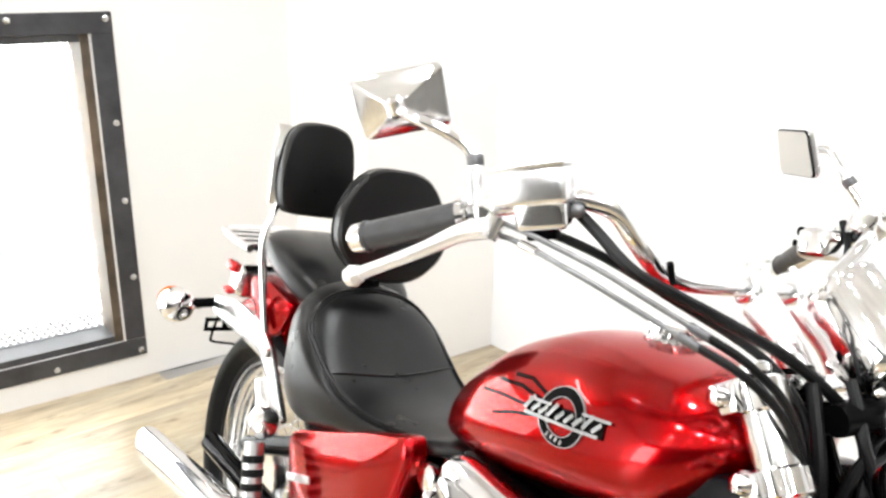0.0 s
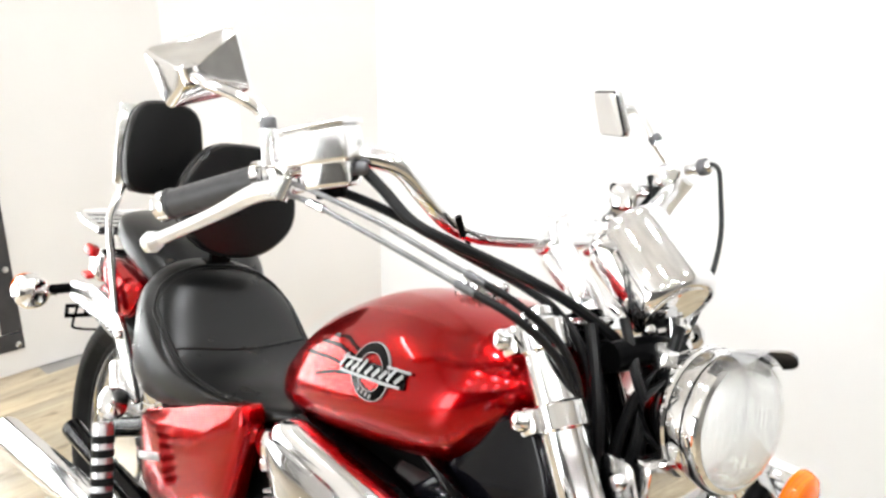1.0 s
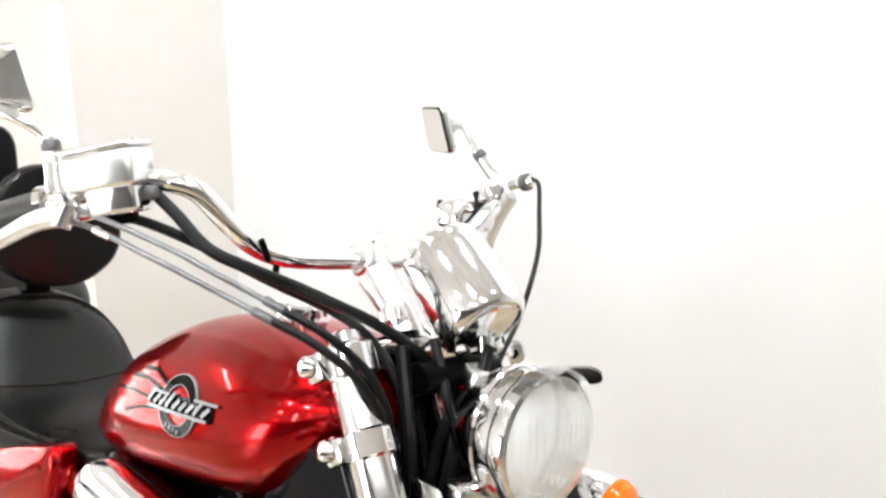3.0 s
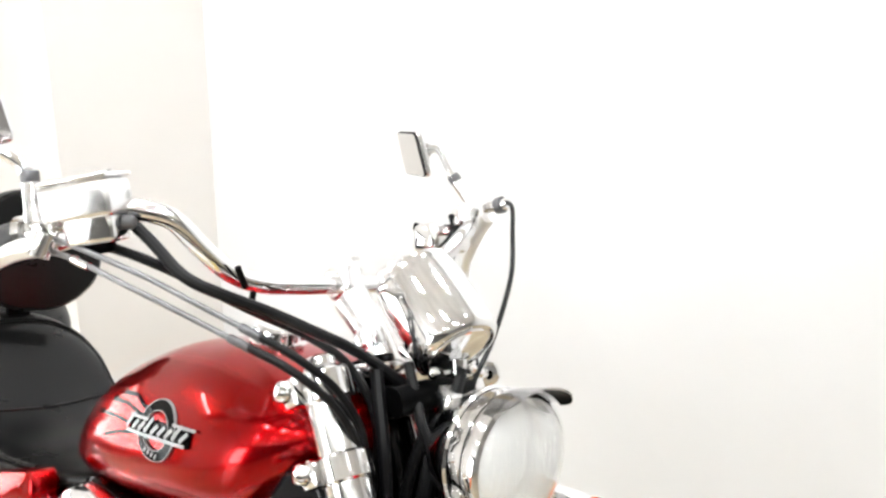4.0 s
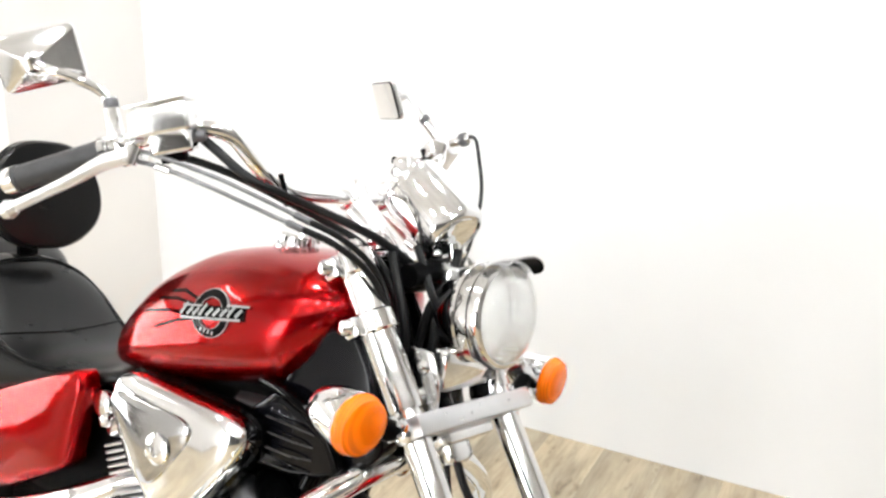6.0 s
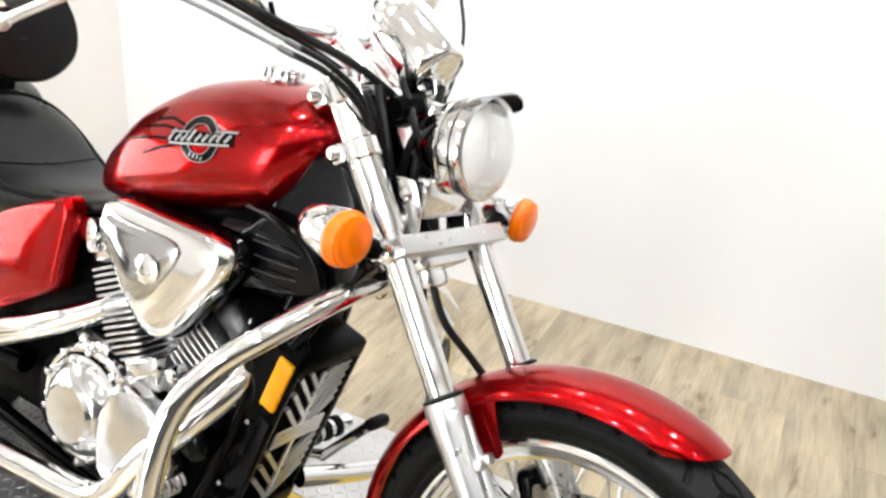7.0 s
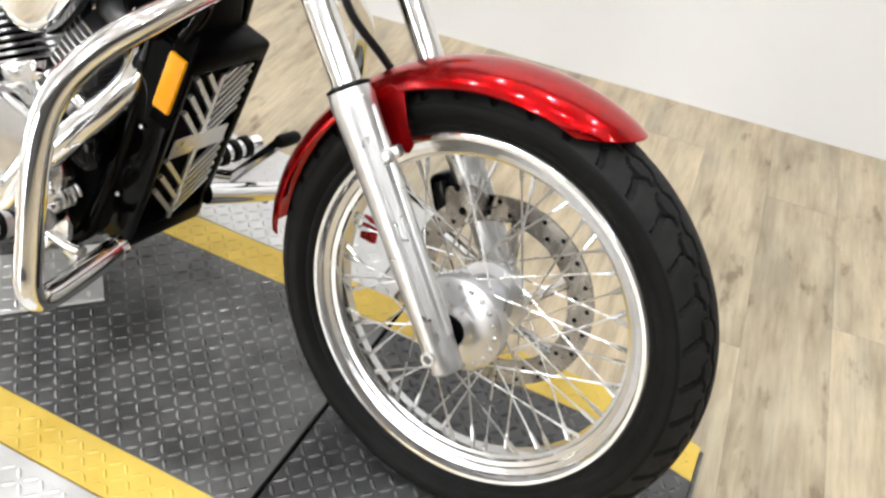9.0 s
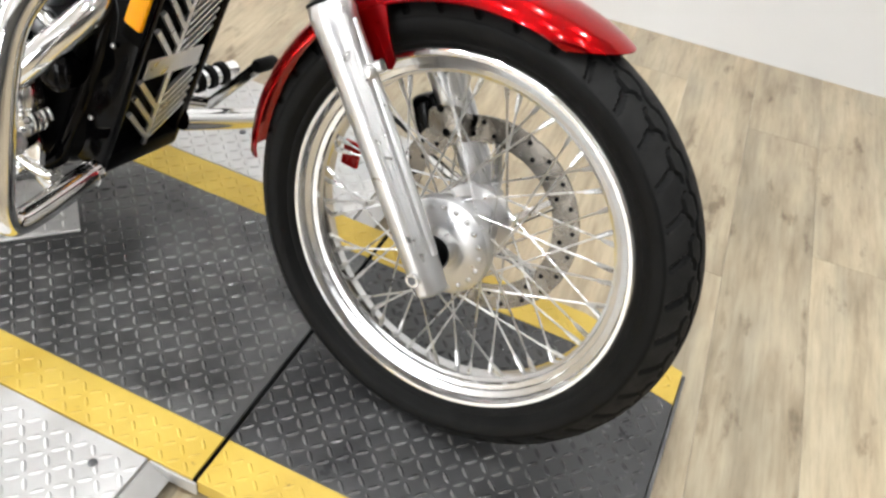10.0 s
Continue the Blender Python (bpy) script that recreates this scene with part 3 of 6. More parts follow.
def wheel(name, centre, rim_r, rim_half, hub_r, hub_half, n, R, half, m=None, disc=True):
    w = holder(name, bike)
    M = m or Matrix()
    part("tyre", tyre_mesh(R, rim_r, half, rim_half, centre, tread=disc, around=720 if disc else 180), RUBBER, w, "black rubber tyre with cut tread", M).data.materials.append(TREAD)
    lip = [(-rim_half - .002, rim_r + .004), (-rim_half - .005, rim_r), (-rim_half - .0045, rim_r - .005), (-rim_half + .002, rim_r - .008), (-rim_half * .80, rim_r - .009), (-rim_half * .72, rim_r - .0175), (-rim_half * .62, rim_r - .0185), (-rim_half * .57, rim_r - .0255), (-rim_half * .42, rim_r - .027), (-rim_half * .36, rim_r - .0315), (-rim_half * .12, rim_r - .0325)]
    prof = lip + [(-h, r) for h, r in lip[::-1]]
    part("rim", lathe([(h, r) for h, r in prof] + [(rim_half * .8, rim_r - .006), (0, rim_r - .02), (-rim_half * .8, rim_r - .006), (-rim_half - .002, rim_r + .004)], centre, (0, 1, 0), 96, close=False), DIMCHROME, w, "chrome spoked rim", M)
    hub = lathe([(-hub_half - .012, .018), (-hub_half - .010, hub_r * .92), (-hub_half - .007, hub_r * .985), (-hub_half - .001, hub_r), (-hub_half + .012, hub_r), (-hub_half + .018, hub_r * .72), (0, hub_r * .55), (hub_half - .018, hub_r * .60), (hub_half - .012, hub_r * .82), (hub_half, hub_r * .82), (hub_half + .006, hub_r * .5), (hub_half + .006, .02)], centre, (0, 1, 0), 40)
    part("hub", hub, STEEL, w, "polished alloy hub", M)
    meshes = {}
    for k in range(n):
        side = 1 if k % 2 else -1
        sign = 1 if (k // 2) % 2 else -1
        key = (side, sign)
        if key not in meshes:
            ob = part("spoke", spoke_mesh(hub_r * (.93 if side < 0 else .78), side * (hub_half - .006), rim_r - .0315, side * rim_half * .22, .92, sign), BOLTMAT, w)
            meshes[key] = ob.data
        else:
            ob = new("spoke", meshes[key])
            ob.parent = w
        ob.matrix_local = M @ Matrix.Translation(centre) @ Matrix.Rotation(-2 * math.pi * k / n, 4, "Y")
    return w


fw = wheel("front_wheel", AXLE, .2545, .034, .069, .050, 52, .331, .052)

# brake disc on the left of the wheel
bm = lathe([(.066, .110), (.066, .148), (.071, .148), (.071, .110), (.066, .110)], AXLE, (0, 1, 0), 72, close=False)
disc = part("brake_disc", bm, DISCMAT, fw, "drilled steel brake disc")
# thin black discs stand in for the shade inside the drilled holes
hole = None
for ring, cnt, off in ((.139, 24, 0), (.122, 24, .5)):
    for k in range(cnt):
        a = 2 * math.pi * (k + off) / cnt
        c = AXLE + V(ring * math.cos(a), .0655, ring * math.sin(a))
        if hole is None:
            hole = part("drill_hole", lathe([(0, .0036), (.001, .0030)], (0, 0, 0), (0, -1, 0), 8), BLACKMAT, fw)
            ob = hole
        else:
            ob = new("drill_hole", hole.data)
            ob.parent = fw
        ob.location = c
for k in range(6):
    a = 2 * math.pi * k / 6 + .3
    part("disc_arm", tube([AXLE + V(.050 * math.cos(a), .062, .050 * math.sin(a)), AXLE + V(.114 * math.cos(a + .3), .068, .114 * math.sin(a + .3))], .008, 8, smooth=False), SATIN, fw)
part("axle", tube([AXLE + V(0, -.055, 0), AXLE + V(0, .125, 0)], .010, 14, smooth=False), STEEL, fw)
# black disc stands in for the shaded inside of the axle
part("axle_bore", lathe([(0, .0225), (.0015, .0225), (.002, .02)], AXLE + V(0, -.0805, 0), (0, -1, 0), 24), BLACKMAT, fw, "black disc for the shaded hollow axle end")
for k in range(20):
    a = 2 * math.pi * (k + .5) / 20
    part("spoke_head", lathe([(0, .0042), (.0015, .0042), (.003, .002)], AXLE + V(.0585 * math.cos(a), -.0605, .0585 * math.sin(a)), (0, -1, 0), 8), BOLTMAT, fw)
part("wheel_spacer", lathe([(0, .030), (.010, .027), (.0215, .0245), (.0215, .015)], AXLE + V(0, -.058, 0), (0, -1, 0), 24), SATIN, fw)

# fork legs
fork = {}
for side in (-1, 1):
    y = .104 * side
    leg = holder("fork_leg", bike)
    at = lambda z, fwd=0.0: V(fork_x(z), y, z) + FORK_FWD * fwd
    a, s = at(.290), at(.597)
    L = (s - a).length
    prof = [(0, .019), (.004, .0225), (.03, .0235), (L * .45, .0245), (L * .8, .0265), (L - .03, .0285), (L - .012, .0295), (L, .0275)]
    part("slider", lathe(prof, a, FORK_DIR, 28), STEEL, leg, "brushed aluminium fork slider")
    part("slider_rib", tube([at(.33, .0225), at(.45, .0235), at(.575, .026)], [.006, .007, .005], 8), STEEL, leg)
    for da in (-58, -30, 30, 58):
        off = FORK_FWD * math.cos(radians(da)) + V(0, math.sin(radians(da)) * side, 0)
        part("slider_flute", tube([at(.335) + off * .0228, at(.46) + off * .0240, at(.572) + off * .0262], [.0022, .0030, .0022], 6), STEEL, leg)
    part("dust_seal", lathe([(0, .0285), (.004, .0285), (.007, .0215)], s, FORK_DIR, 28), RUBBER, leg, "black rubber dust seal")
    part("fork_tube", lathe([(0, .0198), ((at(.80) - s).length, .0198)], s, FORK_DIR, 28), SATIN, leg, "polished fork tube")
    part("fork_cover", lathe([(0, .0235), (.004, .0245), ((at(.955) - at(.785)).length, .0245)], at(.785), FORK_DIR, 28), SATIN, leg, "chrome upper fork cover")
    # axle boss and pinch bolt
    if side > 0:
        part("axle_boss", lathe([(-.024, .022), (-.021, .026), (.021, .026), (.024, .022)], V(-.010, y, .318), (0, 1, 0), 22), STEEL, leg)
    part("pinch_bolt", lathe([(0, .0095), (.006, .0095), (.006, .006), (.002, .006)], V(.003, y + .0215 * side, .310), (0, side, 0), 14), BOLTMAT, leg)
    # dark disc stands in for the shaded pinch bolt socket
    part("pinch_bore", lathe([(0, .0062), (.0015, .0058)], V(.003, y + .024 * side, .310), (0, side, 0), 12), DARKSTEEL, leg)
    part("stay_bolt", bolt(.0095, .012, V(-.130, y + .002 * side, .538), (0, side, 0)), STEEL, leg)
    part("stay_boss", box(.055, .014, .016, frame_at(V(-.140, y - .004 * side, .534), FORK_FWD, (0, 1, 0)), .004), STEEL, leg)
    # clamps with acorn bolts
    for z, h in ((.950, .034), (.882, .030)):
        c = at(z)
        part("clamp", lathe([(-h / 2, .027), (-h / 2 + .003, .030), (h / 2 - .003, .030), (h / 2, .027)], c, FORK_DIR, 24), CHROME, leg, "chrome fork clamp")
        ear = c - FORK_FWD * .010 + V(0, .026 * side, 0)
        part("clamp_ear", box(.026, .030, h * .9, frame_at(ear, FORK_FWD, (0, 1, 0)), .005), CHROME, leg)
        part("acorn_bolt", bolt(.0115, .014, ear + V(-.004, .012 * side, 0), (-.45, side, 0), 12), CHROME, leg)
        part("acorn_bolt", bolt(.009, .010, ear + V(-.012, -.002 * side, 0), (-1, .4 * side, 0), 12), CHROME, leg)
    if side > 0:
        part("clamp_eyelet", lathe([(-.010, .012), (-.008, .0165), (.008, .0165), (.010, .012), (.010, .006)], V(-.4775, .162, .940), (1, -.5, .1), 20), CHROME, leg, "chrome eyelet lug")
        # black disc stands in for the shaded eyelet hole
        part("eyelet_bore", lathe([(.0102, .0065), (.0108, .006)], V(-.4775, .162, .940), (1, -.5, .1), 14), BLACKMAT, leg)
        part("eyelet_arm", tube([V(-.468, .125, .944), V(-.4775, .158, .940)], .010, 10, smooth=False), CHROME, leg)
    part("fork_cap", bolt(.018, .012, at(.968), FORK_DIR, 14), CHROME, leg)

# triple clamps
yoke = part("lower_yoke", box(.046, .262, .028, frame_at(V(fork_x(.773) + .018, 0, .773), FORK_FWD, (0, 1, 0)), .0025), STEEL, bike, "brushed lower yoke cover")
part("yoke_core", box(.045, .11, .022, frame_at(V(fork_x(.745) - .01, 0, .742), FORK_FWD, (0, 1, 0)), .008), SATIN, yoke)
part("steering_stem", tube([V(-.36, 0, .735), V(-.52, 0, .955)], .030, 20, smooth=False), BLACK, bike, "black steering head")
top = part("upper_yoke", slab(rounded([(-.045, -.115), (.012, -.115), (.015, -.04), (.015, .04), (.012, .115), (-.045, .115), (-.065, 0)], .015), .018, frame_at(V(fork_x(.955) - .012, 0, .944), FORK_FWD, (0, 1, 0)), .004), CHROME, bike, "chrome upper yoke")
part("stem_nut", bolt(.018, .02, V(fork_x(.975) - .035, 0, .972), FORK_DIR, 16), CHROME, top)
for y in (-.125, .125):
    part("yoke_end", lathe([(0, .017), (.008, .016), (.012, .010)], V(fork_x(.773) + .010, y, .768), (0, 1 if y > 0 else -1, 0), 18), CHROME, yoke)
part("cable_guide", box(.03, .05, .05, frame_at(V(-.335, .0, .722), FORK_FWD, (0, 1, 0)), .01), SATIN, yoke)

def pillow(outline, thick, bulge, m):
    """A flat outline (x, y) with rolled edges and a gently domed face along z."""
    cx = sum(p[0] for p in outline) / len(outline)
    cy = sum(p[1] for p in outline) / len(outline)
    rings = []
    for s, z in ((.97, 0), (1, .006), (1, thick * .70), (.988, thick * .88), (.965, thick * .97), (.93, thick + bulge * .10), (.80, thick + bulge * .38), (.62, thick + bulge * .64), (.40, thick + bulge * .86), (.20, thick + bulge * .97), (.04, thick + bulge)):
        rings.append([m @ V(cx + (x - cx) * s, cy + (y - cy) * s, z) for x, y in outline])
    return loft(rings)


def fender(centre, r, half, a0, a1, n=48, skirt=.030, flare=.012, thick=.0022, taper=.55, cut=0.0):
    rings = []
    for i in range(n + 1):
        t = i / n
        th = radians(a0 + (a1 - a0) * t)
        end = min(1, t / .10, (1 - t) / .10)
        hw = half * (taper + (1 - taper) * math.sqrt(1 - (1 - min(1, t / .15)) ** 2)) * (.80 + .20 * min(1, (1 - t) / .16) ** .6)
        rr = r + flare * max(0, 1 - t / .09) ** 2
        row = []
        m = 14
        for k in range(m + 1):
            u = -1 + 2 * k / m
            ang = u * radians(82)
            y = hw * math.sin(ang) / math.sin(radians(82))
            drop = (1 - math.cos(ang)) * skirt
            row.append((rr - drop, y, th + radians(cut) * u * u * max(0, 1 - t / .3)))
        inner = [(a - thick, b * .975, c) for a, b, c in row[::-1]]
        rings.append([centre + V(a * math.cos(c), b, a * math.sin(c)) for a, b, c in row + inner])
    return loft(rings)


front_fender = part("front_fender", fender(AXLE, .350, .066, 66, 182, skirt=.037, flare=-.002, taper=.84, cut=9), RED, bike, "candy red front fender")
for side in (-1, 1):
    o = [(-.200, .588), (-.172, .610), (-.150, .606), (-.145, .592), (-.136, .570), (-.121, .545), (-.125, .534), (-.152, .524), (-.166, .545), (-.184, .570)]
    part("fender_bracket", slab(o, .0035, pose(0, .064 * side + .002, 0, 90, 0, 0), .0008, 1), RED, front_fender, "red fender stay")

# caliper on the left leg
cal = holder("brake_caliper", bike)
part("caliper_body", box(.062, .050, .036, frame_at(V(-.132, .096, .430), V(-.5, 0, 1), (0, 1, 0)), .012, 3), BLACK, cal, "black brake caliper")
part("caliper_bracket", slab(rounded([(-.030, -.022), (.030, -.026), (.040, .010), (.012, .024), (-.03, .016)], .008), .006, frame_at(V(-.085, .060, .448), V(1, 0, .3), (0, 0, 1)), .001), DISCMAT, cal, "silver caliper bracket")
# black discs stand in for the shade in the bracket's holes
for x, z in ((-.055, .462), (-.088, .470), (-.07, .440)):
    part("bracket_hole", lathe([(0, .006), (.001, .005)], V(x - .012, .0535, z - .008), (0, -1, 0), 10), BLACKMAT, cal)
part("red_tag", box(.030, .008, .042, pose(-.238, .08, .320), .003), REDPLASTIC, cal, "red plastic caliper cap")

# headlight
HL, HD = V(-.3128, .0318, .9124), V(1, -.023, .150).normalized()
head = holder("headlight", bike)
part("shell", lathe([(-.098, .0109), (-.095, .0319), (-.084, .0500), (-.064, .0622), (-.040, .0690), (-.018, .0714), (-.012, .0705)], HL, HD, 48), CHROME, head, "chrome headlight bucket")
part("shell_bead", lathe([(-.038, .0704), (-.036, .0726), (-.033, .0730), (-.030, .0712)], HL, HD, 48, close=False), CHROME, head)
part("groove", lathe([(-.0122, .0703), (-.0075, .0703)], HL, HD, 48, close=False), BLACK, head)
part("trim_ring", lathe([(-.008, .0705), (-.006, .0748), (.004, .0755), (.010, .0728), (.012, .0678), (.006, .0669)], HL, HD, 56, close=False), CHROME, head, "chrome trim ring")
part("reflector", lathe([(-.075, .0091), (-.070, .0273), (-.045, .0501), (-.02, .0610), (.004, .0669)], HL, HD, 40, close=False), REFLECTOR, head, "bright reflector bowl")
part("lens", lathe([(.007, .0678), (.013, .0655), (.020, .0580), (.0265, .0440), (.0310, .0250), (.0330, .0100), (.0333, 0), (.0303, 0), (.0300, .0100), (.0280, .0250), (.0235, .0440), (.017, .0565), (.010, .0640), (.004, .0669)], HL, HD, 48, close=False), FLUTED, head, "bulging fluted glass lens").visible_shadow = False
HF = frame_at(HL, HD, (0, 1, 0))
bm = bmesh.new()
for k in range(-5, 6):
    yk = k * .010
    h = .040 * math.sqrt(1 - (yk / .06) ** 2)
    xk = .016 + .007 * (1 - abs(k) / 5)
    tube([HF @ V(xk - .003, yk, -h), HF @ V(xk, yk, 0), HF @ V(xk - .003, yk, h)], .0011, 5, 3, bm=bm)
part("lens_flutes", bm, FLUTED, head)
part("bulb", lathe([(-.075, .0073), (-.04, .0073), (-.036, .0046), (-.034, .0009)], HL, HD, 16), CHROME, head)
# flared visor over the lens, black underneath
def visor(r0, r1, x0, x1, first=-1.0):
    rings = []
    for i in range(8):
        t = i / 7
        row = []
        for u in np.linspace(first, 1, 27):
            q = t * (1 - abs(u) ** 5) ** .5
            r = r0 + (r1 - r0) * q
            a = u * radians(44)
            row.append((x0 + (x1 - x0) * q, r * math.sin(a), r * math.cos(a)))
        rings.append([HF @ V(x, y, z) for x, y, z in row])
    return loft(rings, closed=False)


vis = visor(.0760, .0840, -.002, .040)
bmesh.ops.solidify(vis, geom=vis.faces[:], thickness=.0016)
part("visor", vis, CHROME, head, "chrome headlight visor")
part("visor_lining", visor(.0765, .0815, .014, .0390, .12), BLACKMAT, head, "black underside of the visor")
for side in (-1, 1):
    part("bracket_arm", slab(rounded([(-.03, -.075), (.012, -.080), (.020, -.03), (.010, .012), (-.030, .018)], .01), .004, frame_at(V(-.352, .068 * side, .848), V(1, 0, .25), (0, 0, 1)), .001), CHROME, head, "chrome headlight bracket")
    for dz in (-.050, -.012):
        part("bracket_bolt", bolt(.010, .010, V(-.356, .070 * side, .85 + dz), (0, side, 0)), CHROME, head)
part("bucket_mount", box(.03, .11, .06, pose(-.345, 0, .835), .008), CHROME, head)

# turn signals
def turn_signal(c, side):
    s = holder("turn_signal", bike)
    part("housing", lathe([(-.066, .004), (-.062, .015), (-.048, .026), (-.025, .0335), (.004, .0365), (.010, .036)], c, (1, -.10 * -side, -.05), 32), CHROME, s, "chrome bullet signal housing")
    d = V(1, .10 * side, -.05).normalized()
    part("lens", lathe([(.008, .0362), (.020, .0362), (.026, .034), (.030, .027), (.032, .016), (.0325, 0)], c, d, 36), AMBER, s, "orange signal lens")
    part("lens_rim", lathe([(.007, .0355), (.010, .0377), (.016, .0377), (.018, .0365)], c, d, 36, close=False), AMBER, s)
    part("stalk", tube([c + V(-.012, -.035 * side, 0), V(-.338, .150 * side, .772), V(-.338, .118 * side, .770)], [.012, .015, .011], 14), BLACKMAT, s, "black rubber stalk")
    part("stalk_nut", lathe([(0, .016), (.014, .016)], V(-.338, .132 * side, .770), (0, side, 0), 6), CHROME, s)
    return s


turn_signal(V(-.337, -.222, .797), -1)
turn_signal(V(-.333, .216, .792), 1)

# ---- handlebar, controls, mirrors, gauge, cables ----
SPD, SDIR = V(-.490, .024, 1.057), V(.84, 0, -.54).normalized()
gauge = holder("speedometer", bike)
part("cup", lathe([(0, .046), (.002, .0500), (.010, .0515), (.055, .0515), (.088, .0510), (.096, .0490), (.101, .0445), (.102, .041), (.099, .038), (.099, .012)], SPD, SDIR, 44), CHROME, gauge, "chrome speedometer cup")
part("cup_end", lathe([(.098, .036), (.1005, .034), (.1015, .025), (.102, 0)], SPD, SDIR, 40), CHROME, gauge)
part("bezel", lathe([(.004, .0490), (-.004, .0505), (-.010, .048), (-.011, .043), (-.004, .042)], SPD, SDIR, 44, close=False), CHROME, gauge)
part("dial", lathe([(-.001, .043), (-.0012, 0)], SPD, SDIR, 40), BLACKMAT, gauge, "dark dial face")
part("glass", lathe([(-.006, .043), (-.008, .02), (-.0085, 0)], SPD, SDIR, 40), LENS, gauge).visible_shadow = False
part("bracket", box(.05, .03, .012, frame_at(V(-.46, .02, .975), V(1, 0, -.3), (0, 1, 0)), .003), CHROME, gauge)
part("drive_nut", lathe([(0, .010), (.02, .009)], SPD + SDIR * .098 + V(0, 0, -.012), (.3, 0, -1), 12), CHROME, gauge)
for k, (dy, dz) in enumerate(((-.03, -.03), (.03, -.03))):
    part("mount_bolt", bolt(.007, .008, SPD + SDIR * .09 + V(0, dy, dz), SDIR), CHROME, gauge)

GRIP_IN = V(-.745, -.318, 1.047)
GRIP_END = V(-.842, -.388, .988)


def flip(p):
    return V(p[0], -p[1], p[2])


bar_half = [V(-.607, 0, 1.024), V(-.607, -.06, 1.024), V(-.605, -.108, 1.027), V(-.605, -.150, 1.040), V(-.607, -.190, 1.068), V(-.612, -.222, 1.094), V(-.628, -.248, 1.100), V(-.650, -.268, 1.096), V(-.71, -.296, 1.068), V(-.79, -.3505, 1.0196)]
bars = part("handlebar", tube([flip(p) for p in bar_half[:0:-1]] + bar_half, .0112, 18, 8), CHROME, bike, "chrome pull-back handlebar")
for side in (-1, 1):
    y = .058 + .042 * side
    part("riser", tube([V(-.508, y, .950), V(-.540, y, .980), V(-.588, y, 1.010)], [.021, .020, .023], 18), BRIGHT, bars, "bright chrome handlebar riser")
    part("riser_clamp", box(.040, .036, .042, frame_at(V(-.607, y, 1.028), V(1, 0, .6), (0, 1, 0)), .009, 3), BRIGHT, bars)
    for dx in (-.012, .012):
        part("clamp_bolt", bolt(.005, .006, V(-.607 + dx, y, 1.052 + dx * .5), (-.4, 0, 1)), CHROME, bars)


def grip(a, b, nm_label):
    d = (b - a).normalized()
    g = part("grip", lathe([(0, .0165), (.004, .0185), (.010, .0172), ((b - a).length - .014, .0172), ((b - a).length - .012, .019), ((b - a).length - .008, .019)], a, d, 26), GRIP, bars, nm_label)
    L = (b - a).length
    part("end_cap", lathe([(L - .009, .0185), (L + .004, .0185), (L + .010, .015), (L + .012, .006)], a, d, 24), CHROME, g, "chrome bar end")
    part("grip_flange", lathe([(-.006, .020), (.002, .021), (.004, .0185)], a, d, 24), CHROME, g)
    return d


gd = grip(GRIP_IN, GRIP_END, "ribbed dark grey rubber throttle grip")
grip(flip(GRIP_IN) + V(0, -.01, .012), flip(GRIP_END) + V(.0, .0, .012), "dark grey rubber grip")

for side in (-1, 1):
    k = lambda p: V(p[0], p[1] * -side, p[2]) + (V(0, -.012, .012) if side > 0 else V(0, 0, 0))
    sw = part("switch_housing", lathe([(0, .017), (.003, .0215), (.030, .0215), (.034, .018)], k(GRIP_IN) - k(gd) * 0 + (V(.030, .026, .016) if side < 0 else V(.030, -.026, .016)), k(gd) - k(V(0, 0, 0)), 24), CHROME, bars, "chrome switch housing")
    c = k(V(-.722, -.297, 1.060))
    part("housing_block", box(.030, .040, .046, frame_at(c + V(.0, 0, -.006), k(gd) - k(V(0, 0, 0)), (0, 0, 1)), .008, 3), CHROME, sw)
    for q in ((.012, -.020), (-.008, -.024), (.0, .022)):
        part("screw", bolt(.0045, .006, c + V(q[0] + .012, side * .008, q[1]), (1, side * .6, 0)), CHROME, sw)
    part("starter_button", lathe([(0, .005), (.010, .005)], c + V(-.02, -side * .012, -.012), (-1, -side, 0), 10), BLACKMAT, sw)

# right: master cylinder with reservoir; left: clutch perch
mcx = frame_at(V(-.668, -.284, 1.085), V(.052, .034, .022), V(0, 0, 1))
mc = part("brake_master_cylinder", box(.056, .036, .036, mcx @ pose(.014, -.012, .014), .006, 3), CHROME, bike, "chrome brake master cylinder")
part("reservoir", box(.080, .040, .046, mcx @ pose(.006, .015, .012), .007, 3), BRIGHT, mc, "bright chrome brake fluid reservoir")
part("reservoir_lid", box(.082, .005, .048, mcx @ pose(.006, .0375, .012), .002), BRIGHT, mc)
for dx in (-.027, .038):
    part("lid_screw", bolt(.004, .003, mcx @ V(dx, .040, .012), mcx.to_3x3() @ V(0, 1, 0)), CHROME, mc)
part("bar_clamp", lathe([(-.013, .020), (.013, .020)], V(-.668, -.276, 1.089), (.06, .036, .018), 18), CHROME, mc)
part("banjo_bolt", bolt(.0075, .012, mcx @ V(.043, -.012, .010), mcx.to_3x3() @ V(1, -.2, 0)), DARKSTEEL, mc)
part("brake_switch", box(.034, .012, .016, mcx @ pose(.010, -.034, .012), .003), BLACKMAT, mc, "black brake light switch")
LEV = [V(-.672, -.328, 1.052), V(-.698, -.346, 1.038), V(-.726, -.370, 1.010), V(-.753, -.396, .984), V(-.779, -.420, .960)]
lever = part("brake_lever", tube(LEV, [.012, .0105, .0085, .0075, .0078], 14), CASTALLOY, mc, "satin alloy brake lever")
part("lever_ball", lathe([(-.0125, .003), (-.009, .0095), (0, .0128), (.009, .0095), (.0125, .003)], LEV[-1], (LEV[-1] - LEV[-2]), 18), CASTALLOY, lever)
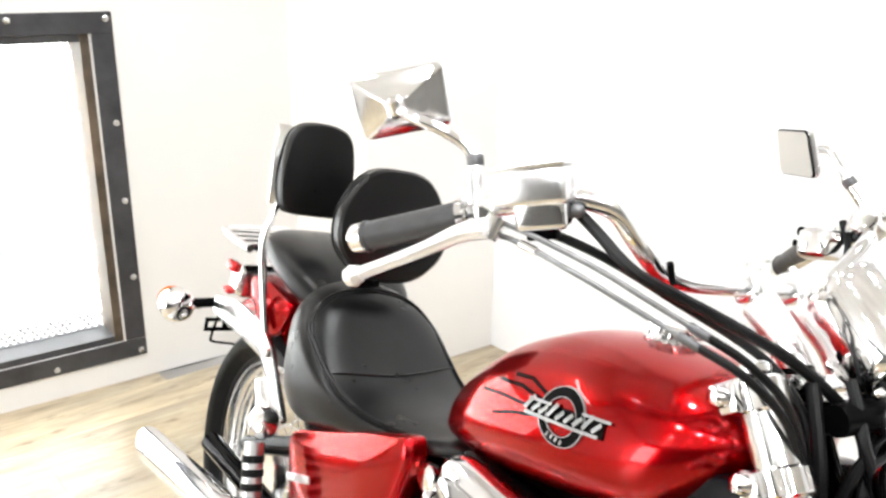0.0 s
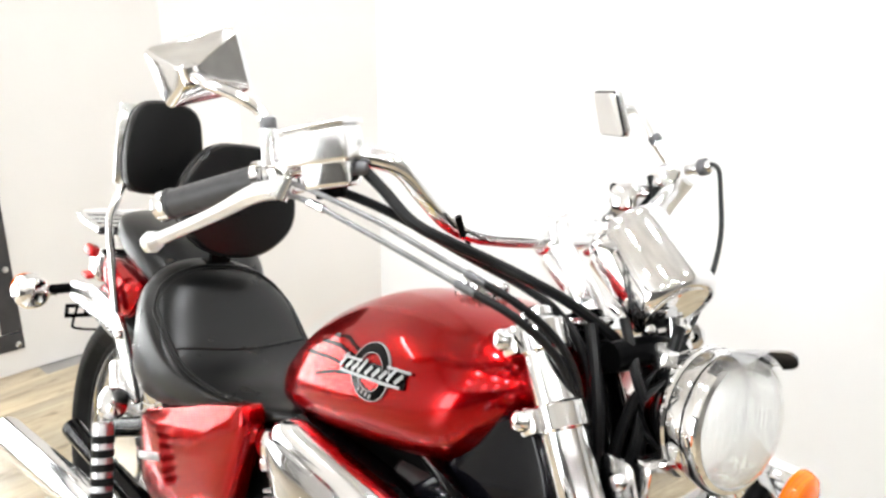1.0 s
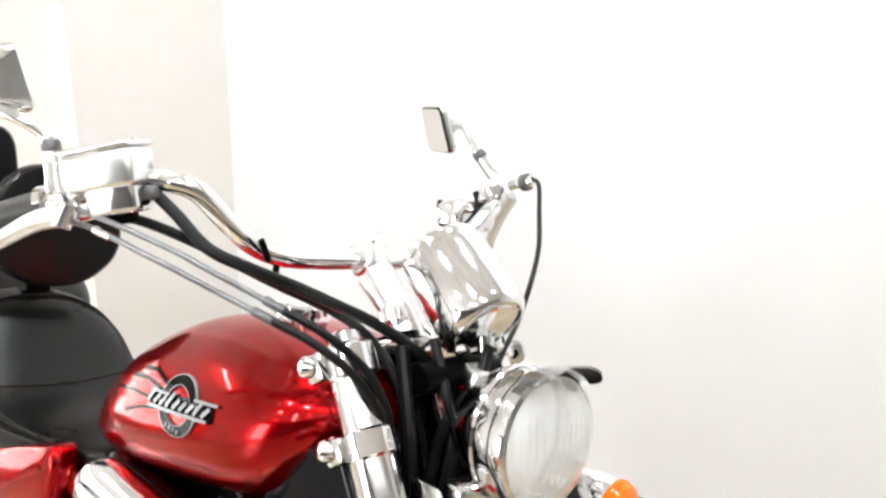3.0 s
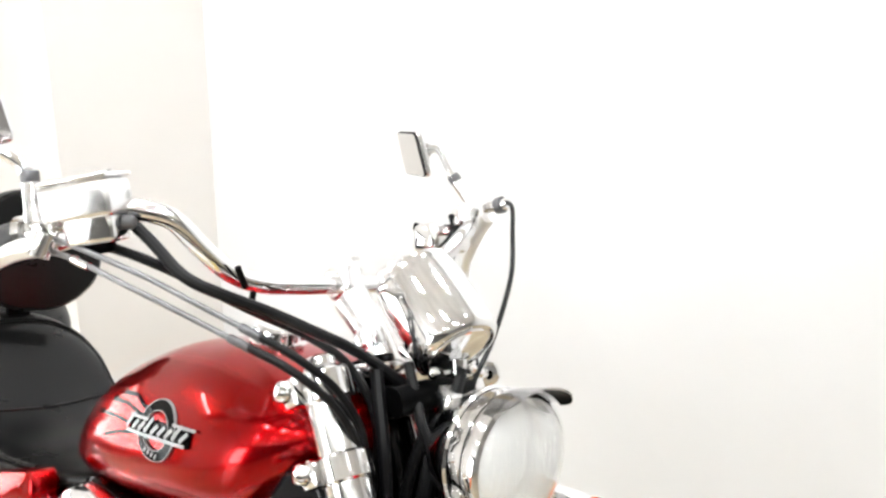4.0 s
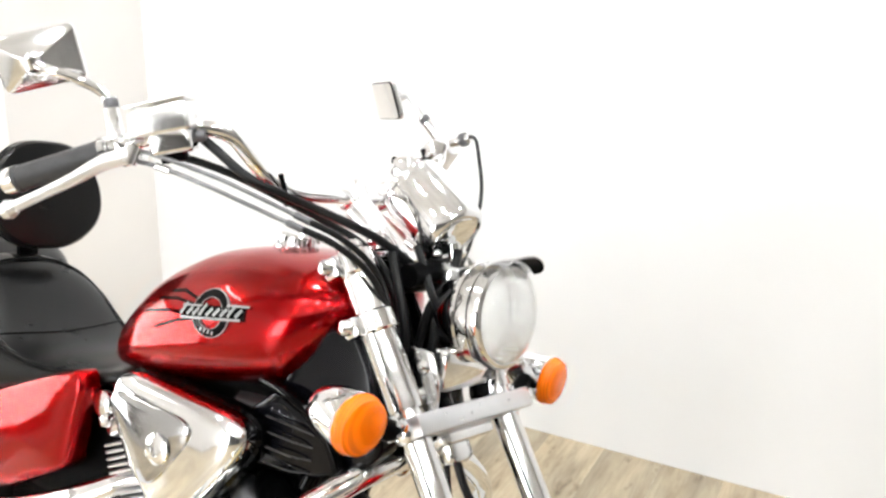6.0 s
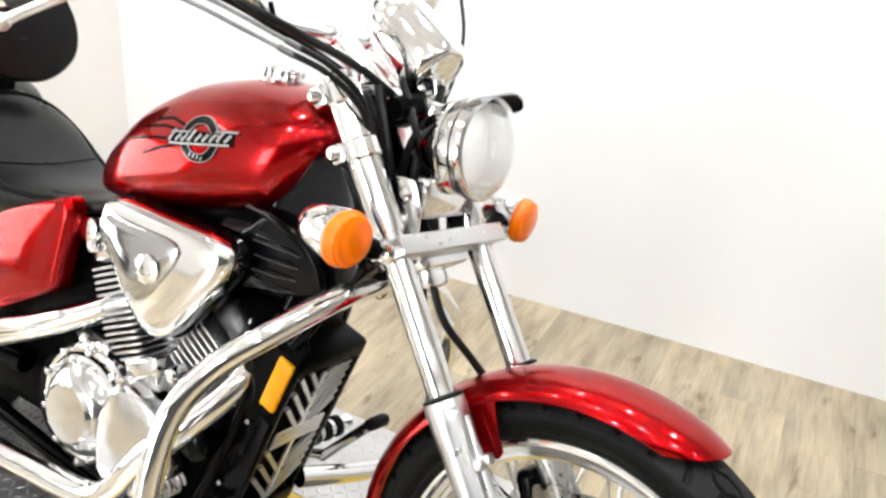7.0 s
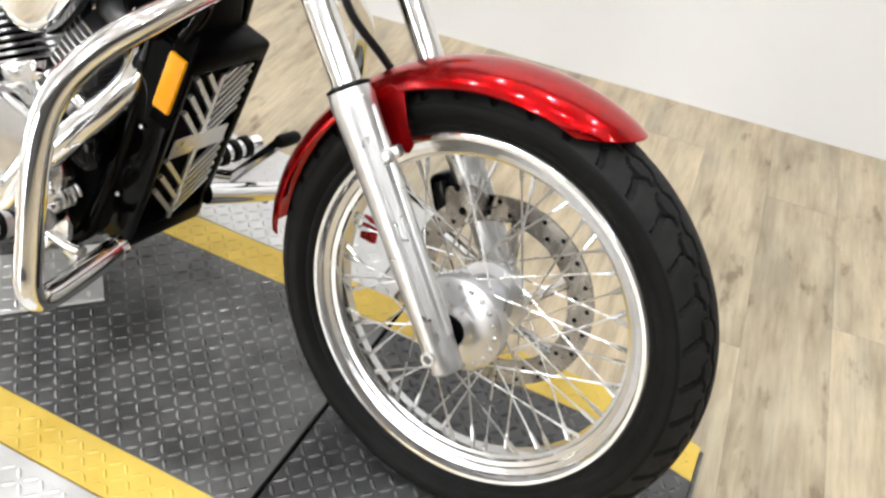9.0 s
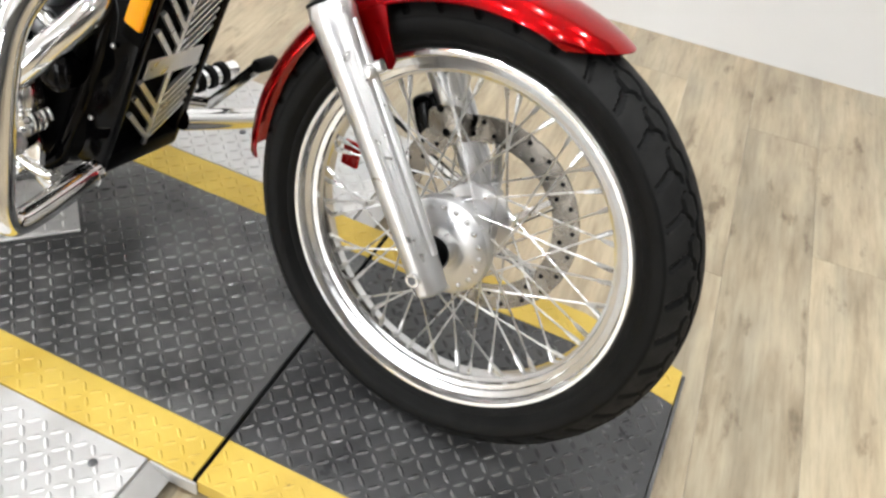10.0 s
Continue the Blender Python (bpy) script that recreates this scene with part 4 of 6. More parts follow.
part("lever_pivot", lathe([(-.012, .011), (.012, .011)], LEV[0], (0, .3, 1), 16), CHROME, mc)
cl = part("clutch_perch", box(.050, .034, .034, frame_at(V(-.662, .272, 1.110), V(.052, -.034, .022), V(0, 0, 1)), .008, 3), CHROME, bike, "chrome clutch lever perch")
LLEV = [V(-.640, .300, 1.118), V(-.690, .335, 1.068), V(-.742, .385, 1.022), V(-.79, .44, .975)]
part("clutch_lever", tube(LLEV, [.011, .009, .0075, .0078], 12), CASTALLOY, cl, "satin alloy clutch lever")
part("cable_adjuster", tube([V(-.640, .292, 1.130), V(-.596, .288, 1.146)], .009, 12, smooth=False), CHROME, cl)
part("adjuster_ring", lathe([(0, .0125), (.010, .0125)], V(-.618, .290, 1.138), (.04, 0, .015), 14), DARKSTEEL, cl)
lsw = part("left_switch_block", box(.05, .045, .085, frame_at(V(-.690, .262, 1.072), (1, 0, .2), (0, 0, 1)) @ pose(0, 0, 0, 0, 0, 0), .012, 3), CHROME, bike, "chrome left switch block")
part("switch_knob", lathe([(0, .007), (.012, .007)], V(-.71, .236, 1.083), (-.3, -1, 0), 12), BLACKMAT, lsw)
part("horn_button", lathe([(0, .006), (.008, .006)], V(-.705, .236, 1.055), (-.3, -1, 0), 12), BLACKMAT, lsw)


def mirror(centre, n_glass, wide, w, h, back, stem, collar):
    """A rectangular mirror: n_glass is the way the glass faces."""
    m = holder("mirror", bike)
    z = Vector(n_glass).normalized()
    F = frame_at(centre, wide, z.cross(Vector(wide)))
    if (F.to_3x3() @ V(0, 0, 1)).dot(z) < 0:
        F = F @ pose(0, 0, 0, 180, 0, 0)
    o = rounded([(-w / 2, -h / 2), (w / 2, -h / 2), (w / 2 * .92, h / 2), (-w / 2 * .92, h / 2)], .010)
    rings = []
    for t, s in ((0, 1), (.003, 1.035), (.008, 1.02), (.010, .98), (back * .92, .30), (back, .20)):
        rings.append([F @ V(x * s, y * s, -t) for x, y in o])
    # the shallow left shell takes whitened chrome against its dark reflections
    part("shell", loft(rings), CHROME if back > .03 else BRIGHT, m, "chrome mirror back")
    part("seal", loft([[F @ V(x * .985, y * .985, q) for x, y in o] for q in (.0002, .0018)]), BLACKMAT, m, "thin black rim")
    part("glass", loft([[F @ V(x * .95, y * .94, q) for x, y in o] for q in (.0022, .0034)]), MIRROR, m, "mirror glass")
    p = F @ V(0, 0, -back)
    part("knuckle", lathe([(-.012, .006), (-.008, .011), (.008, .011), (.012, .006)], p, F.to_3x3() @ V(0, 1, 0), 16), CHROME, m)
    part("stem", tube([p] + stem, .0068, 12), CHROME, m, "curved chrome stem")
    a, b = collar
    part("collar", lathe([(.002, .0088), (.004, .0097), (.013, .0097), (.015, .0088)], a, b - a, 14), DARKSTEEL, m, "dark lock nut")
    part("stem_base", lathe([(0, .0085), ((b - a).length, .0105)], a, b - a, 14), CHROME, m)
    return m


mirror(V(-.854, -.362, 1.153), (-.76, .60, .20), (.69, .735, .42), .112, .072, .034,
       [V(-.797, -.374, 1.140), V(-.768, -.352, 1.134), V(-.748, -.332, 1.124), V(-.740, -.324, 1.112)], (V(-.741, -.323, 1.118), V(-.722, -.318, 1.066)))
mirror(V(-.780, .255, 1.187), (-.37, -.86, -.40), (.90, -.42, .06), .098, .070, .024,
       [V(-.742, .274, 1.201), V(-.715, .268, 1.184), V(-.690, .262, 1.166)], (V(-.694, .262, 1.169), V(-.662, .276, 1.138)))

# cables
cables = holder("control_cables", bike)


def cable(pts, r, mat, label=""):
    return part("cable", tube(pts, r, 9, 7), mat, cables, label)


THROTTLE = ([V(-.715, -.322, 1.046), V(-.668, -.315, 1.058), V(-.590, -.262, 1.042), V(-.543, -.228, 1.026), V(-.497, -.188, 1.007), V(-.460, -.155, .990), V(-.434, -.115, .958), V(-.424, -.082, .910), V(-.426, -.068, .85), V(-.43, -.06, .76)],
            [V(-.712, -.334, 1.036), V(-.664, -.310, 1.044), V(-.591, -.275, 1.031), V(-.545, -.237, 1.014), V(-.496, -.200, .997), V(-.452, -.165, .980), V(-.424, -.124, .946), V(-.412, -.092, .895), V(-.412, -.076, .84), V(-.42, -.07, .75)])
for line in THROTTLE:
    cable(line[:5], .0031, GREYCABLE, "thin grey braided throttle cable")
    cable(line[4:], .0046, CABLE, "black sleeve of the throttle cable")
    d = line[5] - line[4]
    part("cable_collar", lathe([(-.012, .0036), (-.010, .0048), (.010, .0048), (.012, .0046)], line[4], d, 12), DARKSTEEL, cables, "dark metal cable adjuster")
cable([V(-.632, -.262, 1.090), V(-.606, -.246, 1.072), V(-.562, -.230, 1.047), V(-.538, -.195, 1.033), V(-.522, -.148, 1.018), V(-.495, -.110, 1.004), V(-.474, -.066, .986), V(-.446, -.022, .958), V(-.425, .005, .93), V(-.405, .01, .88), V(-.38, 0, .76)], .0064, CABLE, "black brake hose")
cable([V(-.666, -.292, 1.058), V(-.630, -.262, 1.056), V(-.585, -.222, 1.043), V(-.545, -.165, 1.018), V(-.520, -.105, .994), V(-.490, -.070, .972), V(-.455, -.055, .940), V(-.432, -.052, .90), V(-.428, -.05, .84)], .0054, CABLE, "black wiring sleeve")
cable([V(-.600, .285, 1.147), V(-.572, .268, 1.142), V(-.533, .232, 1.110), V(-.499, .202, 1.071), V(-.468, .161, 1.034), V(-.452, .130, .988), V(-.436, .094, .955), V(-.42, .06, .90)], .0033, CABLE, "looping black clutch cable")
cable([V(-.68, .262, 1.11), V(-.655, .255, 1.075), V(-.62, .20, 1.03), V(-.60, .12, 1.02)], .005, CABLE)
cable([V(-.395, .02, .985), V(-.385, .0, .95), V(-.40, -.02, .90), V(-.41, -.02, .82)], .0065, CABLE, "black speedometer cable")
cable([V(-.43, -.03, .985), V(-.41, -.03, .955), V(-.395, -.03, .93), V(-.38, -.02, .90)], .006, CABLE)
cable([V(-.45, .03, .97), V(-.42, .03, .94), V(-.39, .02, .92), V(-.375, .01, .90)], .007, CABLE)
cable([V(-.335, .0, .72), V(-.30, .01, .655), V(-.255, .045, .60), V(-.21, .075, .545), V(-.17, .082, .48)], .0062, CABLE, "black brake hose to the caliper")
cable([V(-.345, -.005, .72), V(-.325, .0, .64), V(-.31, .02, .55), V(-.25, .06, .45), V(-.15, .075, .40)], .0048, CABLE, "black speedometer drive cable")
for p, d in ((V(-.583, -.150, 1.040), V(0, -.35, .6)), (V(-.604, -.118, 1.018), V(.2, -.1, 1))):
    part("cable_tie", tube([p - d.normalized() * .012, p + d.normalized() * .014], .0040, 8, smooth=False), BLACKMAT, cables, "black cable tie")
for p, d in ((V(-.650, -.305, 1.043), V(.07, .035, -.012)),):
    part("cable_collar", lathe([(0, .0046), (.02, .0046)], p, d, 10), CHROME, cables)
for a, b, r in ((V(-.455, -.05, .97), V(-.405, -.04, .80), .0075), (V(-.43, .02, .97), V(-.385, -.02, .79), .008), (V(-.445, .06, .96), V(-.395, .03, .80), .007)):
    cable([a, (a + b) / 2 + V(.018, -.012, 0), b], r, CABLE)
# black masses added to fill the space behind the headlight
part("headset_cover", tube([V(-.395, 0, .765), V(-.465, 0, .860), V(-.51, 0, .925)], [.034, .036, .034], 20), BLACK, cables, "black steering head cover")
loom = part("wiring_loom", tube([V(-.42, -.05, .945), V(-.415, 0, .952), V(-.42, .06, .945)], .017, 12), BLACKMAT, cables, "bundled black wiring")
part("connector", box(.024, .022, .030, pose(-.392, .0, .952, 0, 20, 0), .004), SATIN, cables)
part("black_mount", box(.038, .085, .034, pose(-.455, 0, .930, 0, -35, 0), .01), BLACKMAT, cables)

# ---- the motorcycle: body (own frame, turned by BODY) ----
def bpart(name, bm, mat, parent=None, label=""):
    return part(name, bm, mat, parent or bike, label, BODY)


def smoothed(rows, steps):
    """The rows resampled closely along x and smoothed."""
    x0, x1 = rows[0][0], rows[-1][0]
    old = np.array(sorted(rows))
    u = np.linspace(0, 1, steps * len(rows))
    xs = x0 + (x1 - x0) * (.5 - .5 * np.cos(math.pi * u)) * .6 + (x1 - x0) * u * .4
    cols = [np.interp(xs, old[:, 0], old[:, k]) for k in range(1, 5)]
    for _ in range(steps * 3):
        for c in cols:
            c[1:-1] = .25 * c[:-2] + .5 * c[1:-1] + .25 * c[2:]
    return list(zip(xs, *cols))


def sections(rows, n=40, power=2.4, low_power=2.0, steps=5):
    """Rows of x, top, bottom, half width, height of the widest place: a smooth body along x."""
    done = smoothed(rows, steps)
    pts = [[(r[0], r[1], r[2]) for r in done], [(r[0], r[3], r[4]) for r in done]]
    rings = []
    for a, b in zip(*pts):
        x, zt, zb, hw, zm = a[0], a[1], a[2], max(b[1], .004), b[2]
        ring = []
        for k in range(n):
            th = 2 * math.pi * k / n
            c, s = math.cos(th), math.sin(th)
            p = power if s > 0 else low_power
            y = hw * abs(c) ** (2 / p) * (1 if c > 0 else -1)
            z = zm + ((zt - zm) * abs(s) ** (2 / p) if s > 0 else -(zm - zb) * abs(s) ** (2 / p))
            ring.append(V(x, y, z))
        rings.append(ring)
    return loft(rings)


TANK = [(-.985, .700, .686, .020, .693), (-.965, .735, .674, .064, .700), (-.93, .787, .671, .101, .712), (-.86, .860, .678, .131, .742), (-.77, .912, .695, .149, .776), (-.67, .938, .721, .157, .808),
        (-.60, .943, .740, .157, .828), (-.57, .942, .749, .155, .836), (-.545, .940, .758, .151, .844), (-.527, .937, .774, .146, .854), (-.512, .932, .796, .138, .864), (-.496, .928, .824, .126, .874), (-.482, .923, .846, .108, .883), (-.468, .916, .861, .083, .888), (-.456, .908, .873, .050, .890), (-.450, .900, .880, .018, .890)]
TANK_FINE = smoothed(TANK, 6)
tank = bpart("fuel_tank", sections(TANK, 56, 2.3, 2.5, 6), RED, label="candy red teardrop fuel tank")
cap = bpart("filler_cap", lathe([(0, .036), (.008, .037), (.010, .032), (.016, .031), (.024, .030), (.028, .026), (.030, .010)], V(-.660, 0, .930), (-.05, 0, 1), 28), CHROME, tank, "chrome filler cap")
for k in range(12):
    a = 2 * math.pi * k / 12
    bpart("cap_rib", tube([V(-.66 + .031 * math.cos(a), .031 * math.sin(a), .946), V(-.66 + .031 * math.cos(a), .031 * math.sin(a), .954)], .003, 6, smooth=False), CHROME, cap)


def tank_at(x, z, side=-1, out=.0):
    """A place on the tank's side, by interpolating its sections."""
    xs = [r[0] for r in TANK_FINE]
    g = lambda c: float(np.interp(x, xs, [r[c] for r in TANK_FINE]))
    zt, zb, hw, zm = g(1), g(2), g(3), g(4)
    if z >= zm:
        u = min(1, (z - zm) / (zt - zm))
        y = hw * (1 - u ** 2.3) ** (1 / 2.3)
    else:
        u = min(1, (zm - z) / (zm - zb))
        y = hw * (1 - u ** 2.5) ** (1 / 2.5)
    return V(x, side * (y + out), z)


def badge_strip(pts, width, out, thick):
    """A thin strip that follows the tank's side; pts are (x, z) along it."""
    rings = []
    n = 14
    for i in range(n + 1):
        t = i / n * (len(pts) - 1)
        k = min(int(t), len(pts) - 2)
        f_ = t - k
        x, z = (pts[k][j] * (1 - f_) + pts[k + 1][j] * f_ for j in (0, 1))
        dx, dz = pts[k + 1][0] - pts[k][0], pts[k + 1][1] - pts[k][1]
        L = math.hypot(dx, dz)
        nx, nz = -dz / L, dx / L
        w = width * (1 if not hasattr(width, "__len__") else 1) / 2
        wa = w if not hasattr(width, "__len__") else w
        ring = [tank_at(x + nx * wa, z + nz * wa, -1, out), tank_at(x - nx * wa, z - nz * wa, -1, out), tank_at(x - nx * wa, z - nz * wa, -1, out + thick), tank_at(x + nx * wa, z + nz * wa, -1, out + thick)]
        rings.append(ring)
    return loft(rings)


EX, EZ = -.667, .842
BADGESILVER = plain("dull_badge_silver", (.30, .30, .30), .4, .6, .1, 60)


def badge_ring(r0, r1, out, thick, a0=0, a1=360):
    rings = []
    n = 40
    for i in range(n + 1):
        a = radians(a0 + (a1 - a0) * i / n)
        c, s = math.cos(a), math.sin(a) * .86
        rings.append([tank_at(EX + r0 * c, EZ + r0 * s, -1, out), tank_at(EX + r1 * c, EZ + r1 * s, -1, out), tank_at(EX + r1 * c, EZ + r1 * s, -1, out + thick), tank_at(EX + r0 * c, EZ + r0 * s, -1, out + thick)])
    return loft(rings)


badge = bpart("tank_badge", badge_ring(.026, .0385, .0006, .0022), BLACK, tank, "black ring badge with silver bars")
bpart("badge_rim", badge_ring(.0383, .0396, .0004, .0028), BADGESILVER, badge)
bpart("badge_rim", badge_ring(.0252, .0262, .0004, .0026), BADGESILVER, badge)
# slanted silver strokes across the ring
for k in range(9):
    x = EX - .058 + k * .0143
    tall = .012 if k not in (0, 3, 7) else .018
    bpart("badge_bar", badge_strip([(x - .004, EZ - .016 + k * .0029), (x + .005, EZ - .016 + k * .0029 + tall)], .0050, .0030, .0018), BADGESILVER, badge)
bpart("badge_bar", badge_strip([(EX - .06, EZ - .020), (EX + .062, EZ + .005)], .0035, .0030, .0015), BADGESILVER, badge)
bpart("badge_bar", badge_strip([(EX - .062, EZ - .003), (EX - .02, EZ + .006)], .003, .0030, .0015), BADGESILVER, badge)
bpart("badge_bar", badge_strip([(EX + .03, EZ + .018), (EX + .072, EZ + .026)], .003, .0030, .0015), BADGESILVER, badge)
bpart("badge_shadow", badge_strip([(EX - .06, EZ - .012), (EX + .066, EZ + .014)], .020, .0012, .0012), BLACK, badge)
for k in range(4):
    bpart("badge_bar", badge_strip([(EX - .012 + k * .008, EZ - .0285), (EX - .010 + k * .008, EZ - .023)], .003, .0028, .001), BADGESILVER, badge)
for dz, ln in ((.020, .075), (.004, .10), (-.020, .13), (-.032, .085)):
    bpart("flame_stripe", badge_strip([(EX - .040, EZ + dz * .55), (EX - .040 - ln * .5, EZ + dz * .9 - .004), (EX - .040 - ln, EZ + dz * 1.1 - .018)], .0045, .0004, .0003), BLACK, tank, "dark pinstripe")

for side in (-1, 1):
    lip = [tank_at(x, float(np.interp(x, [r[0] for r in TANK_FINE], [r[2] for r in TANK_FINE])) + .002, side, -.004) + V(0, 0, -.014) for x in np.linspace(-.93, -.58, 12)]
    bpart("tank_seam", tube(lip, [.003, .0065, .0065, .0065, .003], 10, 3), RED, tank, "red welded tank seam")

# frame and covers
frame_ = bpart("frame", tube([V(-.47, 0, .83), V(-.54, -.03, .80), V(-.70, -.05, .72), V(-.95, -.07, .63), V(-1.2, -.10, .52), V(-1.5, -.12, .38)], .02, 14), BLACK, label="black tubular steel frame")
for side in (-1, 1):
    bpart("down_tube", tube([V(-.475, .03 * side, .80), V(-.52, .075 * side, .60), V(-.60, .10 * side, .30), V(-.66, .11 * side, .19), V(-.85, .11 * side, .17), V(-1.15, .11 * side, .20)], .017, 14), BLACK, frame_, "black frame tube")
    bpart("neck_cover", slab(rounded([(-.445, .875), (-.405, .822), (-.372, .72), (-.41, .68), (-.49, .645), (-.60, .655), (-.625, .70), (-.56, .76), (-.53, .85)], .02), .05, pose(0, .086 * side + .025, 0, 90, 0, 0), .010, 3), NECKBLACK, frame_, "glossy black steering head cover")
# added black filler that closes the view under the tank
seam = bpart("ignition_box", box(.30, .17, .10, pose(-.655, 0, .695), .015), BLACKMAT, frame_)
bpart("battery_box", box(.34, .20, .30, pose(-1.02, 0, .48), .02), BLACKMAT, frame_)
# added black filler so the space below the side cover reads dark
bpart("lower_cover", box(.42, .20, .22, pose(-1.16, 0, .33), .03), BLACKMAT, frame_, "black filler block behind the side cover")
bpart("swing_arm", tube([V(-1.05, -.12, .33), V(-1.3, -.14, .335), V(-1.62, -.15, .327)], .022, 14), BLACK, frame_, "black swing arm")
bpart("swing_arm", tube([V(-1.05, .12, .33), V(-1.3, .14, .335), V(-1.62, .15, .327)], .022, 14), BLACK, frame_, "black swing arm")

# rider seat
SEAT = [(-.845, .690, .674, .030, .680), (-.875, .690, .664, .064, .676), (-.95, .672, .640, .100, .658), (-1.045, .650, .612, .124, .640), (-1.14, .652, .580, .142, .640), (-1.20, .688, .556, .150, .652), (-1.25, .738, .534, .152, .672), (-1.31, .776, .530, .146, .684), (-1.36, .783, .548, .130, .688), (-1.395, .767, .575, .082, .690)]
SEAT_Y, SEAT_P = -.026, 2.4
seat_m = sections(SEAT, 64, SEAT_P, 4.5, 6)
bmesh.ops.translate(seat_m, vec=(0, SEAT_Y, 0), verts=seat_m.verts)
seat = bpart("rider_seat", seat_m, LEATHER, label="black stitched vinyl rider seat")


SEAT_FINE = sorted(smoothed(SEAT, 6))


def seat_at(x, frac, out=.001):
    """A place on the seat's upper side: frac is the part of the half width, to its right when negative."""
    zt, hw, zm = (float(np.interp(x, [r[0] for r in SEAT_FINE], [r[k] for r in SEAT_FINE])) for k in (1, 3, 4))
    return V(x, hw * frac + SEAT_Y, zm + (zt - zm) * (1 - abs(frac) ** SEAT_P) ** (1 / SEAT_P) + out)


RIM = [(x, -.90) for x in np.linspace(-.99, -1.27, 10)] + [(-1.325 + .05 * abs(f_) ** 3, f_) for f_ in np.linspace(-.80, .80, 13)] + [(x, .90) for x in np.linspace(-1.27, -.99, 10)]
bpart("piping", tube([seat_at(x, f_) for x, f_ in RIM], .0030, 8, 4), LEATHER, seat, "black seat piping")
bpart("piping", tube([seat_at(x + (.008 if abs(f_) < .85 else 0), f_ * .955, .0004) for x, f_ in RIM], .0018, 6, 4), LEATHER, seat, "stitched inner seam")
bpart("seam_line", tube([seat_at(-1.165 - .03 * f_ * f_, f_, .0006) for f_ in np.linspace(-.86, .90, 15)], .0022, 8, 4), LEATHER, seat)
# pillion seat
PIL = [(-1.33, .740, .695, .075, .715), (-1.37, .768, .694, .110, .725), (-1.43, .794, .704, .124, .745), (-1.52, .808, .726, .128, .765), (-1.60, .812, .750, .120, .782), (-1.66, .798, .768, .06, .785)]
bpart("pillion_seat", sections(PIL, 36, 3.2, 3.0, 5), LEATHER, label="black vinyl pillion seat")


def pad(name, centre, w, h, thick, tilt, outline, label, turned):
    """A cushion facing ahead, leaned back by tilt and turned by some radians."""
    F = frame_at(centre, V(math.sin(turned), -math.cos(turned), 0), V(-math.sin(radians(tilt)), 0, math.cos(radians(tilt))))
    rings = []
    for d, s in ((-.5, .86), (-.46, .95), (-.3, 1), (.2, 1), (.4, .965), (.5, .88), (.56, .70), (.60, .40), (.61, .12)):
        rings.append([F @ V(x * s * w, y * s * h, d * thick) for x, y in outline])
    p = bpart(name, loft(rings), LEATHER, None, label)
    edge = [F @ V(x * .975 * w, y * .975 * h, .40 * thick) for x, y in outline[::2]]
    bpart("piping", tube(edge + [edge[0]], .0035, 7, 3), LEATHER, p)
    return p


egg = rounded([(-.45, -1), (.45, -1), (1.0, -.45), (1.0, .20), (.56, 1.0), (-.56, 1.0), (-1.0, .20), (-1.0, -.45)], .55, 6)
rest = pad("rider_backrest", V(-1.306, -.0115, .9037), .1090, .1032, .044, 10, egg, "rounded black vinyl rider backrest", -.1425)
bpart("backrest_post", box(.012, .04, .13, pose(-1.342, -.012, .785, 0, -8, 0), .003), BLACKMAT, rest, "black backrest post")
bpart("post_clip", box(.004, .034, .007, pose(-1.331, -.012, .800, 0, -8, 0), .001), CHROME, rest, "small chrome clip")
bpart("backrest_socket", box(.045, .06, .030, pose(-1.345, -.015, .765), .008), BLACKMAT, rest)
trap = rounded([(-.86, -1), (.86, -1), (1.0, -.2), (.80, .86), (0, 1.02), (-.80, .86), (-1.0, -.2)], .42, 6)
sissy = pad("passenger_backrest", V(-1.5165, -.0706, .9576), .0767, .0918, .044, 8, trap, "black vinyl passenger backrest pad", -.168)
bpart("backrest_shell", box(.012, .146, .156, pose(-1.545, -.076, .954, 0, -8, -9.6), .004), CHROME, sissy, "chrome backrest plate")
bpart("sissy_bar", tube([V(-1.46, -.148, .640), V(-1.49, -.156, .735), V(-1.512, -.160, .815), V(-1.540, -.132, .880), V(-1.560, -.124, .955), V(-1.566, -.110, 1.012), V(-1.574, -.046, 1.012), V(-1.570, -.026, .955), V(-1.556, .035, .880), V(-1.535, .115, .815), V(-1.51, .130, .735), V(-1.47, .132, .640)], .0075, 12), CHROME, sissy, "chrome sissy bar")


def rpart(name, bm, mat, parent=None, label=""):
    """A part of the tail, .06 ahead of where its numbers say."""
    return part(name, bm, mat, parent or bike, label, BODY @ pose(.06, 0, 0))


rack = holder("luggage_rack", bike)
# dark sheet added so the gaps between the bars read dark
bpart("rack_plate", box(.19, .20, .004, pose(-1.745, 0, .742, 0, -3, 0), .001, 1), BLACKMAT, rack, "dark backing added behind the gaps of the rack bars")
for k in range(4):
    bpart("rack_bar", box(.020, .236, .008, pose(-1.672 - .046 * k, 0, .7575 - .0024 * k, 0, -3, 0), .003, 2), BRIGHT, rack)
for side in (-1, 1):
    bpart("rack_rail", tube([V(-1.640, .126 * side, .756), V(-1.74, .124 * side, .753), V(-1.815, .108 * side, .750), V(-1.845, .06 * side, .748), V(-1.848, 0, .748)], .0085, 10), BRIGHT, rack)

